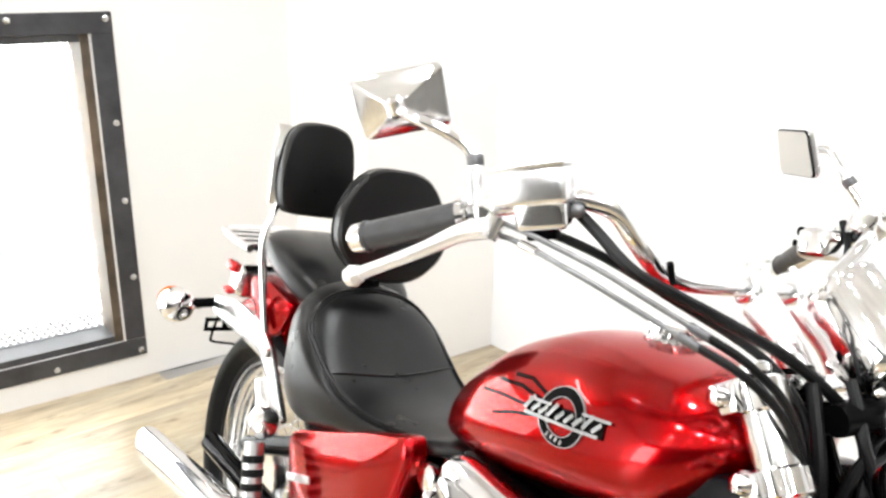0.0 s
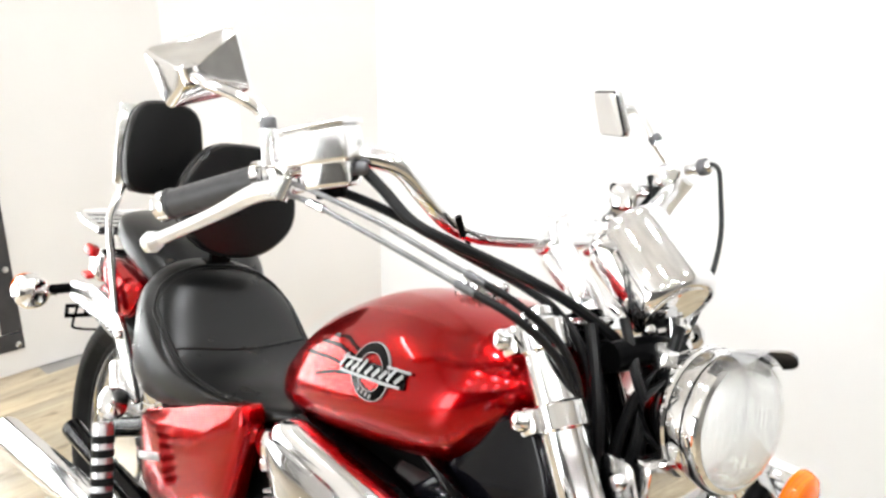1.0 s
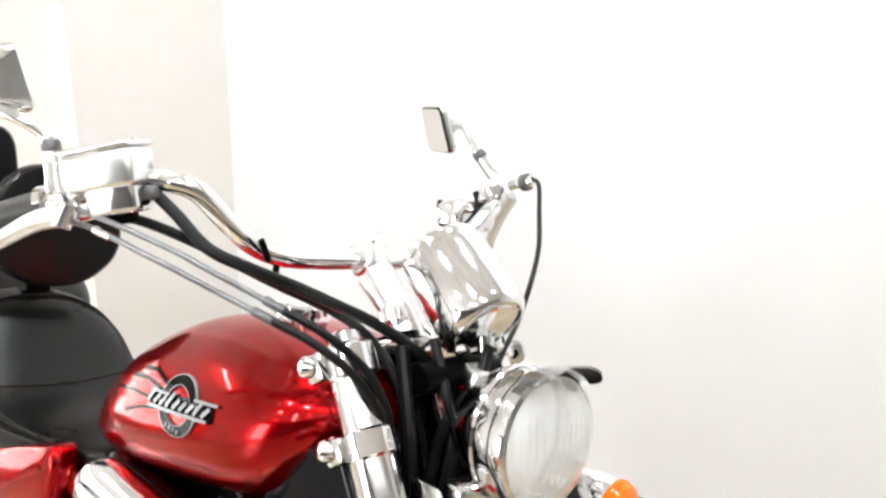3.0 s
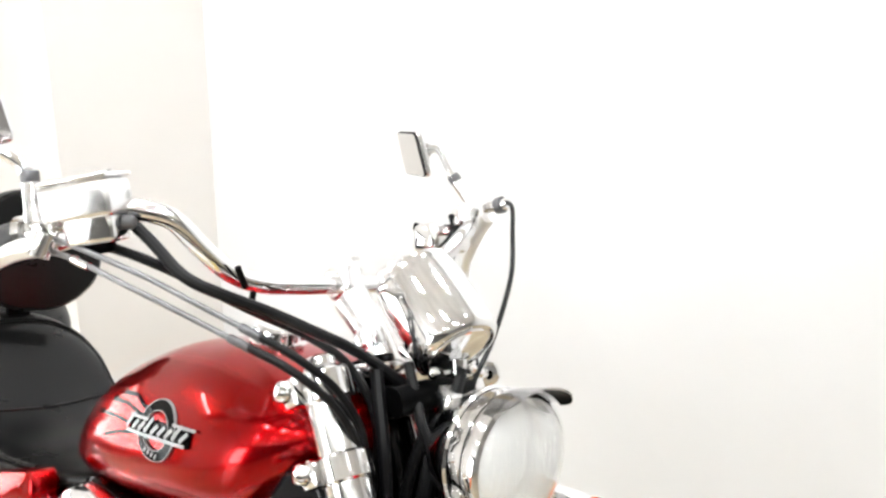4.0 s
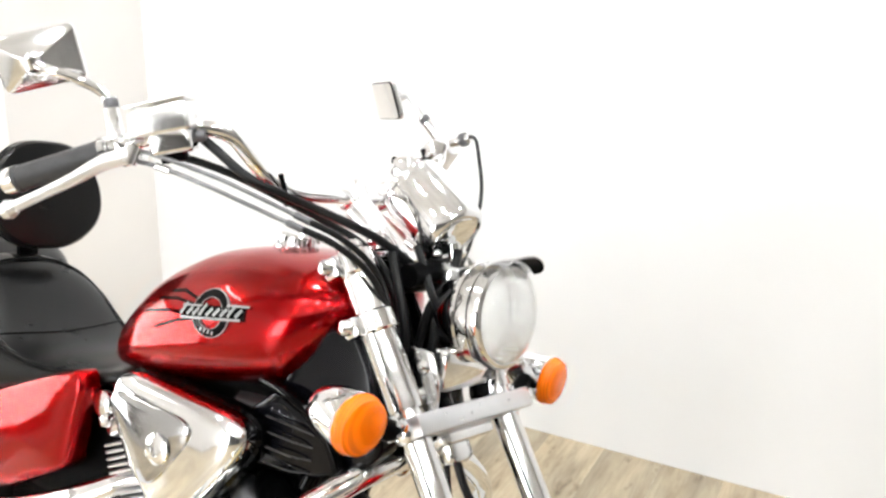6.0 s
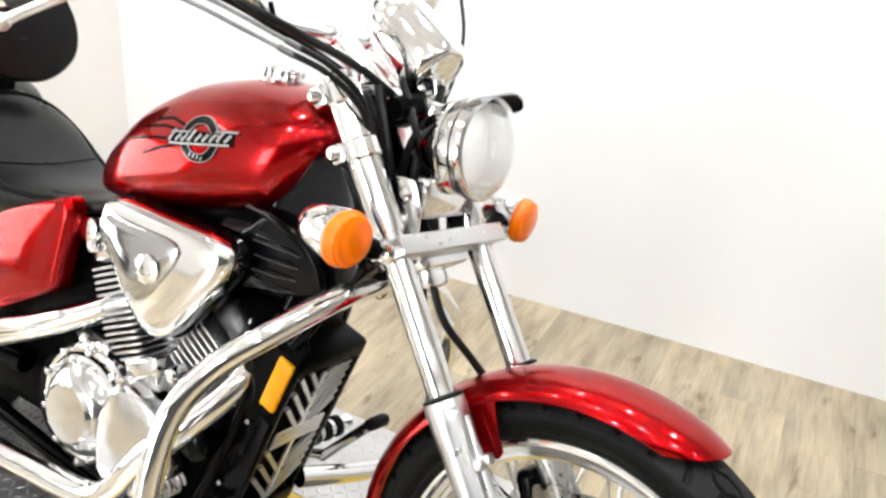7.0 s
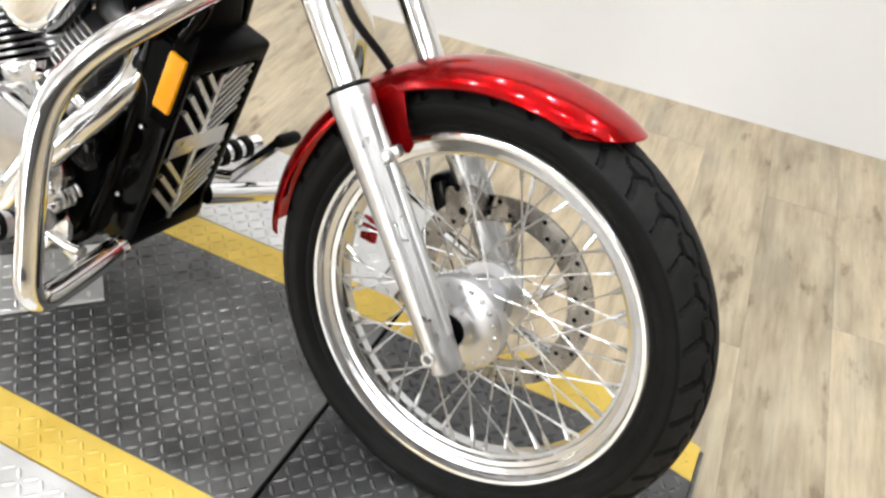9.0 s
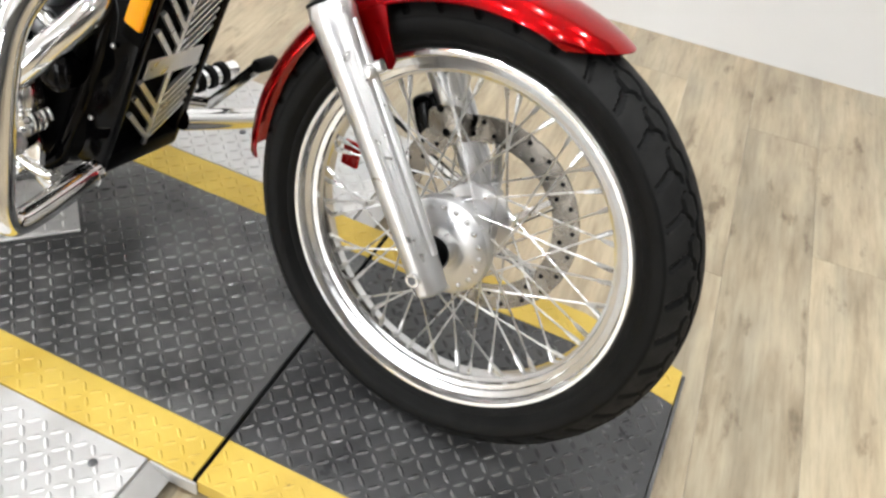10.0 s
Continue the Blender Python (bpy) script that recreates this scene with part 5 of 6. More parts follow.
# rear end
REAR = V(-1.543, 0, .297)
rw = wheel("rear_wheel", REAR, .226, .052, .075, .060, 36, .325, .083, BODY, disc=False)
part("brake_drum", lathe([(-.075, .03), (-.072, .085), (-.060, .090), (-.045, .090)], REAR, (0, 1, 0), 36), BRIGHT, rw, "alloy brake drum", BODY)
STRUT = [(-1.765, .598), (-1.745, .618), (-1.613, .643), (-1.500, .642), (-1.452, .612), (-1.345, .500), (-1.408, .474), (-1.478, .577), (-1.604, .580), (-1.745, .573)]
rf = bpart("rear_fender", fender(REAR + V(0, 0, .015), .372, .105, 132, 62, 40, .06, .0, .003, .9), RED, None, "candy red rear fender")
for side in (-1, 1):
    bpart("fender_strut", slab(rounded(STRUT, .016), .014, pose(0, .132 * side + .007, 0, 90, 0, 0), .004), BRIGHT, rf, "bright chrome fender strut")
    bpart("fender_side", pillow(rounded([(-1.610, .712), (-1.535, .724), (-1.405, .712), (-1.452, .630), (-1.505, .618), (-1.575, .650)], .028, 6), .022, .016, pose(0, .108 * side, 0, 90 if side < 0 else -90, 0, 0) @ (Matrix.Scale(-1, 4, V(0, 1, 0)) if side > 0 else Matrix())), RED, rf, "candy red fender side panel")
    bpart("strut_bolt", bolt(.010, .012, V(-1.449, .139 * side, .600), (0, side, 0)), CHROME, rf)
bpart("tail_lamp_base", box(.070, .150, .082, pose(-1.815, 0, .634), .022, 4), BRIGHT, rf, "bright tail lamp housing")
for side in (-1, 1):
    bpart("tail_lamp", box(.050, .040, .024, pose(-1.822, .068 * side, .660, 18 * side, 0, 0), .008, 3), REDPLASTIC, rf, "red tail lamp lens")
    bpart("reflector", box(.040, .044, .012, pose(-1.826, .066 * side, .606, -10 * side, 0, 0), .006, 2), REDPLASTIC, rf, "small red reflector")
bm = bmesh.new()
for y, z, wy, hz in ((-.076, .525, .080, .009), (-.076, .501, .080, .009), (-.112, .513, .008, .015), (-.066, .513, .014, .015), (-.042, .513, .012, .015)):
    box(.004, wy, hz, pose(-1.84, y, z), bm=bm)
bpart("plate_holder", bm, BLACK, rf, "black slotted plate holder")
bpart("plate_bracket", tube([V(-1.838, -.086, .560), V(-1.838, -.089, .528), V(-1.842, -.095, .482), V(-1.842, -.088, .469), V(-1.84, -.036, .4624)], .0032, 8), BLACK, rf, "black bent wire bracket")


def rear_signal(side):
    s = holder("rear_turn_signal", bike)
    c = V(-1.86, .207 * side, .578)
    rpart("housing", lathe([(-.035, .006), (-.028, .026), (-.010, .036), (.018, .038), (.032, .032), (.040, .018), (.042, .004)], c, (1, 0, 0), 28), CHROME, s, "chrome bullet rear signal")
    rpart("stalk", tube([c + V(0, -.03 * side, 0), V(-1.84, .10 * side, .590)], .011, 12, smooth=False), BLACKMAT, s, "black signal stalk")
    rpart("stalk_collar", lathe([(0, .013), (.02, .013)], c + V(0, -.035 * side, 0), (0, -side, 0), 14), CHROME, s)
    rpart("lens", lathe([(.034, .030), (.040, .024), (.046, .008)], c + V(.0, 0, 0), (-1, 0, 0), 24), AMBER, s)


rear_signal(-1)
rear_signal(1)

# side cover on the right
SC = [(-.940, .680), (-.926, .655), (-.950, .515), (-.972, .495), (-1.10, .420), (-1.19, .385), (-1.245, .40), (-1.285, .510), (-1.26, .535), (-1.05, .635)]
sidec = bpart("side_cover", pillow(rounded(SC, .018, 6), .040, .010, pose(0, -.118, 0, 90, 0, 0)), RED, None, "candy red side cover")
bpart("cover_badge", box(.085, .006, .014, frame_at(V(-1.205, -.166, .470), V(1, 0, .42), (0, 0, 1)) @ pose(0, 0, 0, 90, 0, 0), .002), STEEL, sidec, "small silver badge plate")
bpart("side_cover", slab(rounded(SC, .018), .045, pose(0, .163, 0, 90, 0, 0), .012, 3), RED, None, "candy red side cover")

# folded passenger peg
peg = holder("passenger_peg", bike)
pa, pb = V(-1.288, -.218, .502), V(-1.238, -.226, .372)
bpart("peg_core", tube([pa, pb], .0178, 14, smooth=False), STEEL, peg)
d = (pb - pa).normalized()
for k in range(5):
    bpart("rubber_band", lathe([(0, .0175), (.002, .0195), (.012, .0195), (.014, .0175)], pa + d * (.022 + .024 * k), d, 18), RUBBER, peg, "black rubber band")
bpart("peg_hinge", lathe([(-.02, .012), (-.016, .026), (.0, .031), (.016, .026), (.024, .010)], V(-1.312, -.196, .525), (0, -1, .3), 22), CHROME, peg, "domed chrome peg hinge")
bpart("peg_mount", tube([V(-1.31, -.18, .52), V(-1.40, -.15, .50), V(-1.47, -.13, .53)], .016, 12), CHROME, peg)

# ---- engine, radiator, guards, exhaust ----
engine = bpart("engine_case", sections([(-.58, .35, .22, .10, .29), (-.62, .40, .18, .13, .29), (-.72, .42, .165, .14, .29), (-.84, .42, .165, .145, .29), (-.95, .40, .18, .14, .29), (-1.02, .36, .22, .11, .29)], 32, 4, 4, 3), BLACKMAT, None, "v-twin engine with chrome covers")


def rounded_plate(c, ax, long, wide, thick, r):
    o = rounded([(-long, -wide), (long, -wide), (long, wide), (-long, wide)], r, 4)
    side = V(0, 1, 0)
    F = frame_at(c, side.cross(ax), side)
    return slab(o, thick, F, thick * .25, 1)


for nm, base, ax, n, label in (("rear_cylinder", V(-.784, .0, .426), V(-.48, 0, 1).normalized(), 16, "finned rear cylinder"), ("front_cylinder", V(-.682, .0, .452), V(.62, 0, 1).normalized(), 8, "finned front cylinder")):
    cyl = bpart(nm, lathe([(-.06, .046), (.20, .046)], base, ax, 28), STEEL, engine, label)
    for k in range(n):
        big = .042 if nm[0] == "r" else .038
        deep = .046 if nm[0] == "r" else .112
        pitch = .0111 if nm[0] == "r" else .0133
        bpart("fin", rounded_plate(base + ax * (pitch * k) + V(0, -.087 if nm[0] == "r" else 0, 0), ax, big, deep, .0048, .012), STEEL, cyl)
    bpart("cylinder_head", box(.088 if nm[0] == "r" else .07, .25 if nm[0] == "r" else .19, .045, frame_at(base + ax * ((.0111 if nm[0] == "r" else .0133) * n + .022), V(0, 1, 0).cross(ax), (0, 1, 0)), .014, 3), SATIN if nm[0] == "r" else DARKSTEEL, cyl, "cylinder head")
    for k in (-1, 1) if nm[0] == "r" else ():
        bpart("head_bolt", bolt(.011, .012, base + ax * ((.0111 if nm[0] == "r" else .0133) * n + .01) + V(.03 * k, -.126, .008), (0, -1, 0)), CHROME, cyl)
    if nm[0] == "r":
        bpart("valve_cap", lathe([(0, .022), (.010, .022), (.014, .016)], base + ax * ((.0111 if nm[0] == "r" else .0133) * n + .045) + V(-.030, -.120, 0), (0, -1, 0), 20), CHROME, cyl, "chrome valve cap")

# right-hand covers
def cover(c, r, depth, label, prof=None):
    prof = prof or [(0, r * 1.02), (depth * .35, r * 1.02), (depth * .55, r * .96), (depth * .8, r * .80), (depth, r * .55), (depth, 0)]
    return bpart("engine_cover", lathe(prof, c, (0, -1, 0), 40), DIMCHROME, engine, label)


cv = cover(V(-.855, -.125, .325), .087, .055, "round chrome clutch cover")
bpart("cover_ring", lathe([(.0, .094), (.022, .094), (.027, .087), (.022, .080)], V(-.855, -.127, .325), (0, -1, 0), 44, close=False), CHROME, cv)
bpart("cover_inset", lathe([(.052, .056), (.058, .050), (.059, .0)], V(-.855, -.125, .325), (0, -1, 0), 36), DIMCHROME, cv)
bpart("cover_flange", lathe([(0, .110), (.016, .112), (.022, .107), (.022, .099), (.012, .096)], V(-.855, -.122, .325), (0, -1, 0), 48, close=False), CHROME, cv, "bolted chrome flange")
for k in range(10):
    a = radians(18 + 36 * k)
    bpart("flange_bolt", bolt(.0075, .010, V(-.855 + .103 * math.cos(a), -.143, .325 + .103 * math.sin(a)), (0, -1, 0)), CHROME, cv)
bpart("cylinder_base", box(.080, .055, .060, frame_at(V(-.742, -.108, .428), V(1, 0, .42), (0, 1, 0)), .008, 3), SATIN, engine, "alloy cylinder base")
bpart("cylinder_base", box(.060, .050, .050, frame_at(V(-.678, -.092, .425), V(1, 0, -.5), (0, 1, 0)), .008, 3), STEEL, engine, "alloy cylinder base")
for x, z, r in ((-.700, .452, .010), (-.772, .405, .011), (-.715, .395, .009)):
    bpart("base_nut", bolt(r, .012, V(x, -.135, z), (0, -1, 0), 6, False), CHROME, engine)
bpart("breather_box", box(.030, .026, .026, pose(-.835, -.130, .438, 0, 15, 0), .005), SATIN, engine, "small alloy breather box")
bpart("breather_pipe", tube([V(-.90, -.120, .420), V(-.865, -.132, .436), V(-.84, -.132, .438)], .008, 10), SATIN, engine)
bpart("breather_pipe", tube([V(-.82, -.132, .436), V(-.775, -.128, .425), V(-.735, -.125, .405)], .005, 8), BLACKMAT, engine, "thin black breather hose")
bpart("drain_bolt", bolt(.010, .014, V(-.885, -.128, .440), (0, -1, .4), 12), CHROME, engine)
cv2 = bpart("crankcase_cover", slab(rounded([(-.76, .43), (-.645, .395), (-.615, .30), (-.66, .235), (-.78, .235), (-.80, .33)], .035), .05, pose(0, -.128, 0, 90, 0, 0), .016, 3), DIMCHROME, engine, "chrome crankcase cover")
for k in range(9):
    a = radians(-70 + 36 * k)
    bpart("cover_bolt", bolt(.0065, .007, V(-.855 + .089 * math.cos(a), -.150, .325 + .089 * math.sin(a)), (0, -1, 0)), CHROME, cv)
for x, z in ((-.655, .385), (-.632, .30), (-.675, .25), (-.74, .42)):
    bpart("cover_bolt", bolt(.0065, .007, V(x, -.176, z), (0, -1, 0)), CHROME, cv2)
for k, (a, b, r) in enumerate(((V(-.95, -.09, .42), V(-.87, -.10, .425), .010), (V(-.68, -.10, .43), V(-.60, -.12, .41), .013))):
    bpart("engine_pipe", tube([a, (a + b) / 2 + V(0, -.01, .012), b], r, 12), CHROME if k else DARKSTEEL, engine)
bpart("water_pump", lathe([(0, .032), (.02, .032), (.028, .022), (.03, .008)], V(-.60, -.13, .375), (0, -1, 0), 24), BLACK, engine)
for k in range(2):
    rr = random.Random(40 + k)
    bpart("engine_fitting", bolt(.012 + .006 * rr.random(), .03, V(-.64 + .035 * k - .03, -.105 - .02 * rr.random(), .46 + .02 * rr.random()), (.2, -1, .3 * rr.random())), (CHROME, DARKSTEEL, SATIN)[k % 3], engine)

# air cleaner: rounded triangle
tri_o = rounded([(-.884, .710), (-.534, .712), (-.703, .480)], .095, 9)
cx, cz = -.716, .630


def tri_ring(s, y, dx=0, dz=0):
    return [V(cx + (x - cx) * s + dx, y, cz + (z - cz) * s + dz) for x, z in tri_o]


air = bpart("air_cleaner", loft([tri_ring(s, y) for s, y in ((1.0, -.128), (1.02, -.136), (1.02, -.150), (.995, -.160), (.95, -.166), (.88, -.170), (.74, -.1745))]), CHROME, None, "chrome triangular air cleaner cover")
bpart("cover_inset", loft([tri_ring(s, y, -.030, .008) for s, y in ((.64, -.1705), (.62, -.1785), (.59, -.1805), (.3, -.1825), (.05, -.183))]), DARKCHROME, air, "raised inner triangle")
bpart("cover_boss", lathe([(0, .024), (.004, .023), (.007, .015), (.007, .010), (.003, .009), (.003, 0)], V(-.708, -.1825, .632), (0, -1, 0), 26), CHROME, air)
bpart("backing_plate", loft([tri_ring(s, y) for s, y in ((1.0, -.10), (1.055, -.112), (1.055, -.128), (1.01, -.133))]), BLACK, air, "black backing plate")
# added black filler that hides the wall between tank and duct
bpart("intake_box", box(.17, .13, .17, pose(-.585, 0, .60), .02), BLACKMAT, engine, "black filler box beside the intake")
duct = bpart("air_duct", sections([(-.66, .735, .600, .10, .67), (-.58, .742, .618, .108, .675), (-.53, .738, .634, .110, .68), (-.50, .725, .650, .098, .685), (-.485, .705, .67, .06, .688)], 30, 3.2, 3.2, 4), DUCT, None, "black ribbed intake cover")
for k in range(4):
    bpart("duct_rib", tube([V(-.57, -.117, .648 + .022 * k), V(-.515, -.119, .652 + .021 * k), V(-.485, -.112, .658 + .018 * k)], .0014, 8), DUCT, duct)
bpart("duct_hoop", tube([V(-.60, -.10, .757), V(-.53, -.122, .758), V(-.465, -.125, .735), V(-.432, -.12, .69), V(-.438, -.115, .63), V(-.47, -.11, .58)], .010, 12), BLACK, duct, "glossy black hoop")
bpart("carburettor", tube([V(-.60, -.05, .585), V(-.55, -.09, .590), V(-.52, -.11, .585)], .028, 16), BLACKMAT, engine)
for k, p in enumerate((V(-.545, -.112, .590), V(-.520, -.115, .572))):
    bpart("carb_fitting", bolt(.009, .016, p, (.4, -1, .3)), CHROME, engine)

# radiator
RT, RBm = V(-.461, -.012, .550), V(-.560, -.012, .205)
rup = (RT - RBm).normalized()
rfwd = V(rup.z, 0, -rup.x)
rad = holder("radiator", bike)
RF = frame_at((RT + RBm) / 2, V(0, 1, 0), rup)
RH, RW = (RT - RBm).length / 2, .086
if (RF.to_3x3() @ V(0, 0, 1)).dot(rfwd) < 0:
    RF = frame_at((RT + RBm) / 2, V(0, -1, 0), rup)
bpart("core", box(2 * RW - .03, 2 * RH - .06, .03, RF @ pose(0, 0, -.05)), BLACKMAT, rad, "dark radiator core")
for sx in (-1, 1):
    bpart("shroud_side", box(.020, 2 * RH, .085, RF @ pose(sx * (RW - .006), 0, -.040), .006), BLACK, rad, "black plastic radiator shroud")
bpart("shroud_top", box(2 * RW, .036, .088, RF @ pose(0, RH - .012, -.038), .010), BLACKMAT, rad, "black plastic radiator shroud")
bpart("shroud_foot", box(2 * RW, .036, .085, RF @ pose(0, -RH + .016, -.040), .006), BLACKMAT, rad, "black plastic radiator shroud")
bpart("spine", box(.010, 2 * RH - .07, .005, RF @ pose(0, -.006, -.001), .001, 1), STEEL, rad, "silver grille spine")
bpart("badge_plate", box(2 * RW - .050, .036, .004, RF @ pose(0, .014, .0015), .002), STEEL, rad, "silver grille plate")
for sgn, count, pitch, rise, wide in ((-1, 11, .0300, .066, .0078), (1, 20, .0165, .052, .0055)):
    for k in range(count):
        y0 = -RH + .046 + k * pitch
        x1, y1 = .060, y0 + rise
        if y1 > RH - .032:
            x1 *= max(0, (RH - .032 - y0) / rise)
            y1 = RH - .032
        if x1 < .010 or (-.012 < (y0 + y1) / 2 < .038):
            continue
        c = V(sgn * (x1 / 2 + .003), (y0 + y1) / 2, 0)
        L = math.hypot(x1, y1 - y0)
        bpart("slat", box(L, wide, .006, RF @ Matrix.Translation(c) @ pose(0, 0, 0, 0, 0, sgn * math.degrees(math.atan2(y1 - y0, x1)))), STEEL, rad)
bpart("side_reflector", box(.090, .030, .010, frame_at(V(-.483, -.109, .507), rup, rfwd) @ pose(0, -.005, 0), .003), YREFLECT, rad, "amber side reflector")
bpart("reflector_base", box(.16, .036, .006, frame_at(V(-.483, -.1055, .518), rup, rfwd), .003), BLACKMAT, rad)
for p in (V(-.535, -.106, .425), V(-.572, -.106, .30)):
    bpart("screw", bolt(.0040, .003, p, (0, -1, 0)), BOLTMAT, rad)
bpart("hose", tube([V(-.52, -.06, .56), V(-.56, -.09, .50), V(-.60, -.09, .42), V(-.62, -.06, .36)], .018, 14), RUBBER, rad, "black coolant hose")

# engine guard
guard = bpart("engine_guard", tube([V(-.395, 0, .690), V(-.398, -.055, .688), V(-.412, -.115, .672), V(-.450, -.185, .625), V(-.495, -.240, .570), V(-.520, -.278, .510), V(-.525, -.300, .43), V(-.520, -.314, .30), V(-.516, -.318, .255), V(-.515, -.305, .228), V(-.514, -.27, .226), V(-.518, -.158, .248)], .0185, 18, 8), CHROME, None, "chrome engine guard bar")
LEFT_GUARD = [V(-.395, 0, .690), V(-.388, .055, .684), V(-.388, .12, .660), V(-.396, .20, .612), V(-.408, .262, .566), V(-.420, .298, .505), V(-.430, .310, .43), V(-.440, .315, .32), V(-.450, .312, .265), V(-.462, .290, .240), V(-.487, .20, .243), V(-.535, .06, .262)]
bpart("engine_guard_bar", tube(LEFT_GUARD, .0185, 18, 8), CHROME, guard, "chrome engine guard bar")
bpart("guard_clamp", box(.06, .05, .05, pose(-.41, 0, .69, 0, 25, 0), .012, 3), CHROME, guard)
for side in (-1,):
    bpart("guard_foot", lathe([(-.004, .0195), (.004, .0205), (.010, .016)], V(-.518, .158 * side, .248), (0, -side, .12), 20), CHROME, guard)

# foot controls, right
rp = holder("foot_peg", bike)
fa, fb_ = V(-.620, -.200, .268), V(-.640, -.340, .288)
bpart("peg_arm", tube([V(-.66, -.12, .24), fa], .018, 12, smooth=False), CHROME, rp)
bpart("peg_core", tube([fa, fb_], .0190, 16, smooth=False), STEEL, rp)
d = (fb_ - fa).normalized()
for k in range(5):
    bpart("rubber_band", lathe([(0, .018), (.002, .0215), (.010, .0215), (.012, .018)], fa + d * (.022 + .023 * k), d, 18), RUBBER, rp, "black rubber band")
bpart("peg_end", lathe([(0, .019), (.012, .020), (.018, .016), (.02, .008)], fb_ - d * .004, d, 20), CHROME, rp)
pedal = bpart("brake_pedal", tube([V(-.672, -.150, .215), V(-.640, -.158, .212), V(-.600, -.165, .214), V(-.575, -.17, .222)], .009, 12), CHROME, None, "chrome brake pedal linkage")
bpart("pedal_plate", slab(rounded([(-.030, -.034), (.022, -.036), (.030, .010), (.012, .044), (-.020, .046)], .014), .012, frame_at(V(-.645, -.146, .235), V(1, 0, .15), (0, 0, 1)), .003), CHROME, pedal, "chrome pedal arm")
coil = [V(-.633 + .017 * math.cos(a_), -.136 - .0016 * a_, .287 + .017 * math.sin(a_)) for a_ in np.linspace(0, 8 * math.pi, 49)]
bpart("return_spring", tube(coil, .0032, 7, 2), BOLTMAT, pedal, "coiled steel return spring")
bpart("spring_hub", lathe([(0, .013), (.040, .013), (.046, .008)], V(-.633, -.132, .287), (0, -1, 0), 20), CHROME, pedal)
bpart("pivot_bolt", bolt(.015, .018, V(-.658, -.152, .200), (0, -1, 0)), CHROME, pedal)
bpart("link_block", box(.030, .020, .024, pose(-.610, -.150, .195, 0, 20, 0), .005), SATIN, pedal)
# left: shifter, peg and side stand
ls = holder("shift_pedal", bike)
bpart("shift_arm", slab(rounded([(-.600, .228), (-.578, .222), (-.540, .268), (-.482, .334), (-.486, .350), (-.500, .346), (-.552, .284)], .007), .010, pose(0, .200, 0, 90, 0, 0), .003), SATIN, ls, "polished shift arm")
bpart("shift_spindle", tube([V(-.66, .17, .225), V(-.585, .20, .235)], .011, 12, smooth=False), CHROME, ls)
bpart("toe_rubber", lathe([(-.005, .010), (0, .0125), (.040, .0125), (.046, .009)], V(-.487, .186, .345), (.1, 1, 0), 16), RUBBER, ls, "black rubber toe piece")
lp = holder("foot_peg", bike)
fa, fb_ = V(-.62, .12, .265), V(-.585, .265, .285)
bpart("peg_core", tube([fa, fb_], .0165, 14, smooth=False), CHROME, lp)
d = (fb_ - fa).normalized()
for k in range(4):
    bpart("rubber_band", lathe([(0, .018), (.003, .0215), (.014, .0215), (.017, .018)], fa + d * (.03 + .027 * k), d, 16), RUBBER, lp, "black rubber band")
stand = bpart("side_stand", tube([V(-.80, .135, .20), V(-.82, .30, .135), V(-.86, .46, .116)], [.017, .016, .013], 14), CHROME, None, "chrome side stand, folded out")
bpart("stand_pivot", lathe([(-.03, .018), (.03, .018)], V(-.792, .125, .205), (1, .0, .2), 16), CHROME, stand)
bpart("stand_foot", box(.06, .05, .010, pose(-.865, .475, .110, -LEAN_BIKE * -1, 0, 0), .003), CHROME, stand)

# exhaust on the right
ex = holder("exhaust", bike)
bpart("front_pipe", tube([V(-.585, -.06, .53), V(-.565, -.10, .48), V(-.610, -.155, .40), V(-.675, -.18, .32), V(-.725, -.188, .245), V(-.79, -.19, .212), V(-.95, -.19, .195), V(-1.2, -.20, .18), V(-1.35, -.21, .175)], .023, 18), CHROME, ex, "chrome front exhaust pipe")
bpart("rear_pipe", tube([V(-.84, -.085, .52), V(-.905, -.118, .476), V(-1.007, -.16, .420), V(-1.14, -.188, .365), V(-1.26, -.205, .340), V(-1.36, -.212, .330)], .024, 18), CHROME, ex, "chrome rear exhaust pipe")
for nm, a, b in (("muffler", V(-1.28, -.210, .328), V(-1.72, -.236, .268)), ("muffler", V(-1.24, -.200, .180), V(-1.52, -.205, .170))):
    d = (b - a).normalized()
    n = d.cross(V(0, 1, 0))
    bmf = tube([a, a + d * .05, a + d * .12, b - d * .02, b], [.024, .030, .035, .036, .036], 24, smooth=False)
    for v in bmf.verts:
        if (v.co - b).dot(d) > -.01:
            v.co -= d * (v.co - b).dot(n) * 1.3
    mf = bpart(nm, bmf, CHROME, ex, "chrome slash-cut muffler")
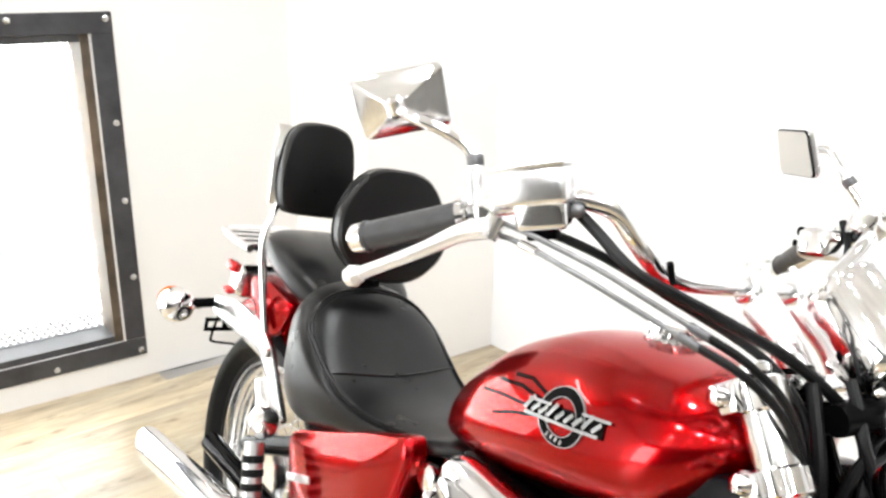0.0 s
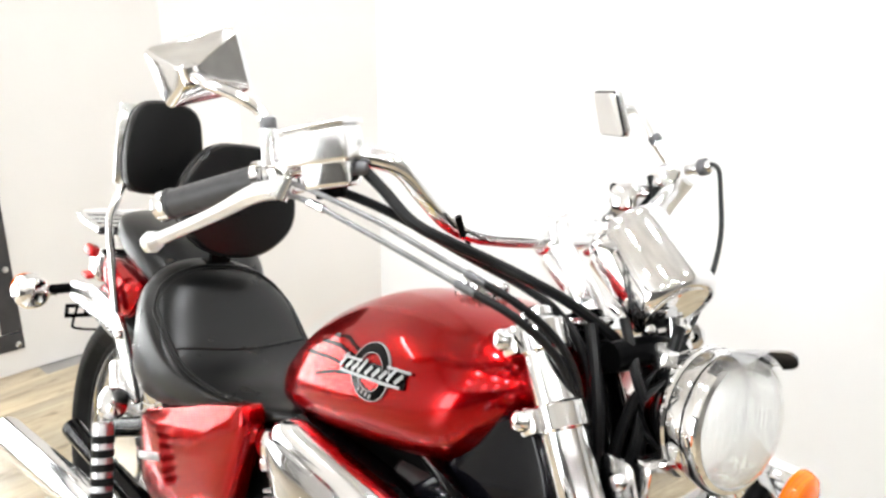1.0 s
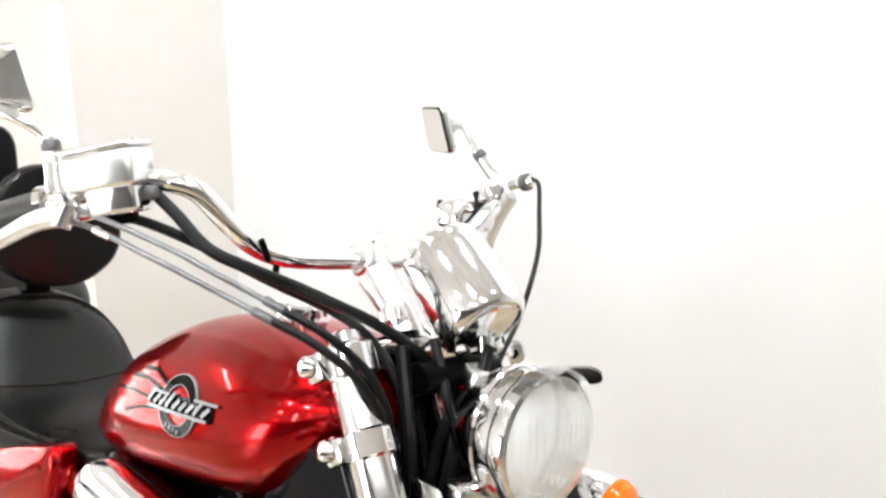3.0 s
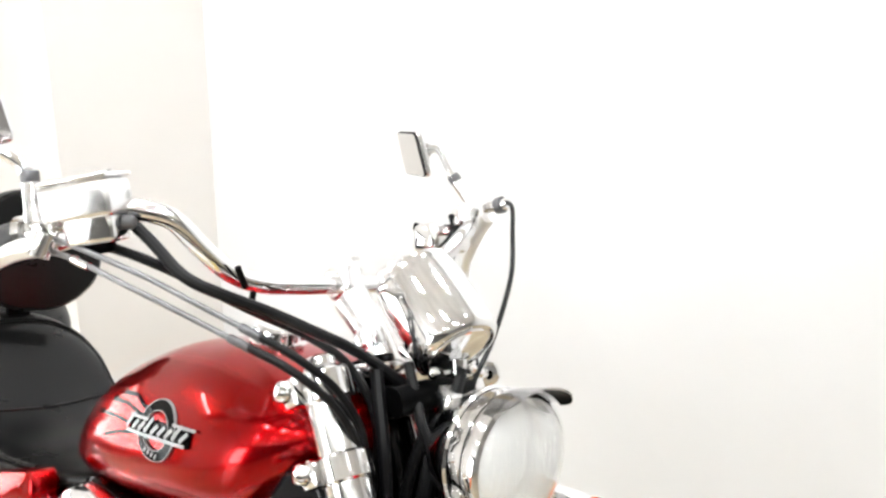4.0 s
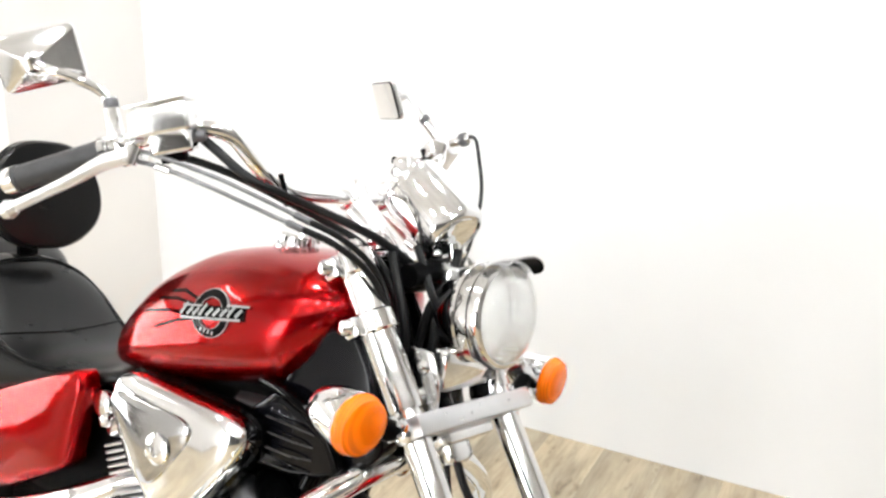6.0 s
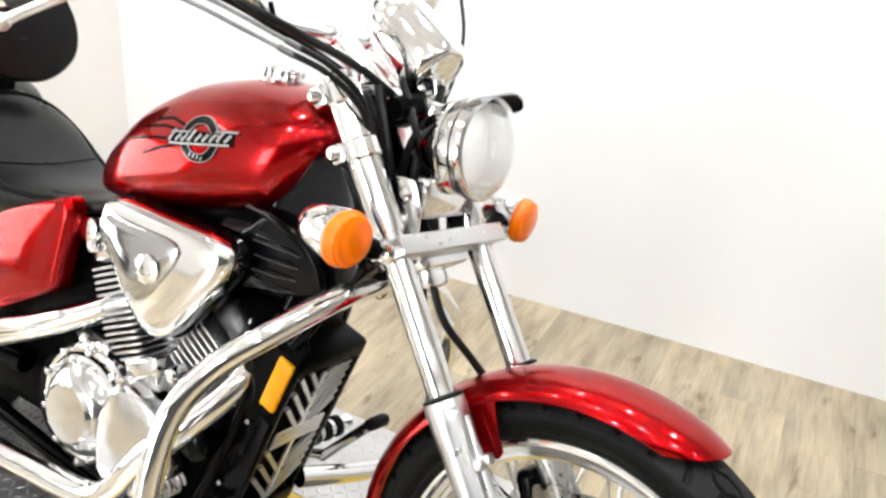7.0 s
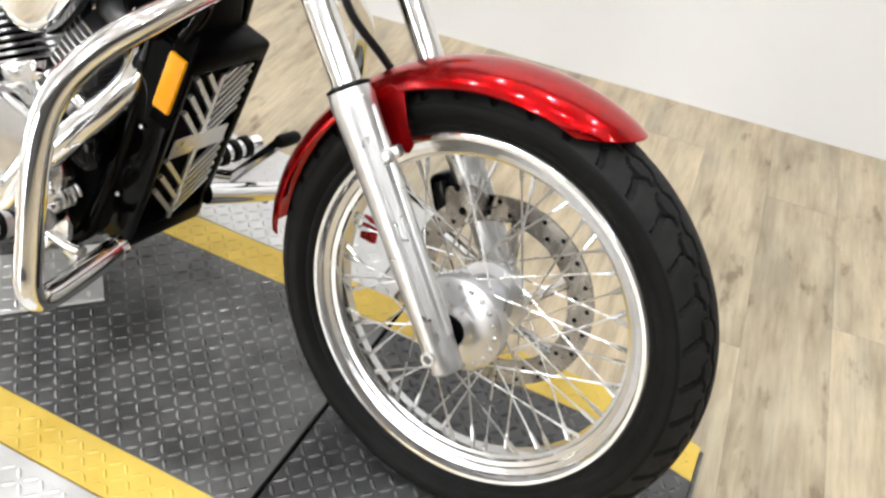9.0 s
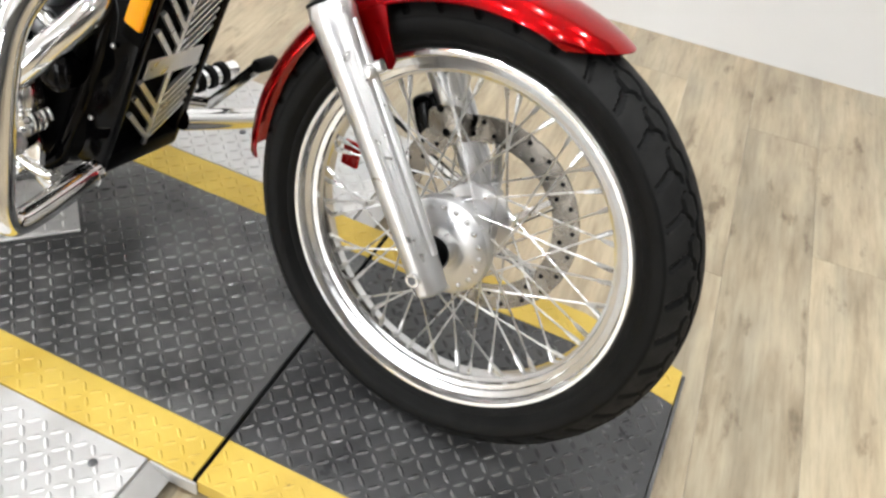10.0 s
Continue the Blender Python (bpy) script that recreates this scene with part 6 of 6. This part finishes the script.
bpart("heat_shield", tube([V(-.93, -.152, .472), V(-1.007, -.185, .432), V(-1.12, -.205, .395)], [.010, .014, .012], 12), CHROME, ex, "chrome heat shield")

# ---- floor planks ----
def planks():
    rnd = random.Random(11)
    W_, L_ = .178, 1.22
    cuts = [L_, .22, .37, .52, .66, .81, .97, 1.10]
    meshes = {}

    def plank_bm(ln):
        return slab([(-W_ / 2 + .0002, -ln / 2 + .0002), (W_ / 2 - .0002, -ln / 2 + .0002), (W_ / 2 - .0002, ln / 2 - .0002), (-W_ / 2 + .0002, ln / 2 - .0002)], .006, pose(0, 0, -.006), .0003, 1)

    def plank_mesh(ln):
        if ln not in meshes:
            bm = plank_bm(ln)
            me = bpy.data.meshes.new("plank")
            bm.to_mesh(me)
            bm.free()
            me.materials.append(PLANK)
            meshes[ln] = me
        return meshes[ln]
    turn = Matrix.Rotation(math.atan2(WN[1][0], WN[0][0]), 4, "Z")
    back = LIFT.inverted()
    verts, faces = [], []
    for i in range(-3, 48):
        x = -.06 + i * W_
        y, ln = 0, cuts[1 + (i * 3 + rnd.randint(0, 2)) % 7]
        while y > -7.2:
            c = WN @ V(x, y - ln / 2, 0)
            p = back @ c
            m = Matrix.Translation((c.x, c.y, FLOOR_Z)) @ turn
            if -2.9 < p.x < 2.4 and p.y > -1.9:
                ob = new("plank", plank_mesh(ln))
                ob.parent = floor
                ob.matrix_world = m
            elif -2.9 < p.x < 6.1 and p.y > -5.2:
                base = len(verts)
                for sx, sy in ((-1, -1), (1, -1), (1, 1), (-1, 1)):
                    for z in (-.006, 0):
                        verts.append(tuple(m @ V(sx * (W_ / 2 - .0003), sy * (ln / 2 - .0003), z)))
                q = lambda *k: faces.append(tuple(base + j for j in k))
                q(1, 3, 5, 7)
                q(0, 2, 3, 1)
                q(2, 4, 5, 3)
                q(4, 6, 7, 5)
                q(6, 0, 1, 7)
            y, ln = y - ln, L_
    me = bpy.data.meshes.new("far_planks")
    me.from_pydata(verts, [], faces)
    me.materials.append(PLANK)
    ob = new("far_planks", me)
    ob.parent = floor
    tagged(ob, kind="stuff")


planks()
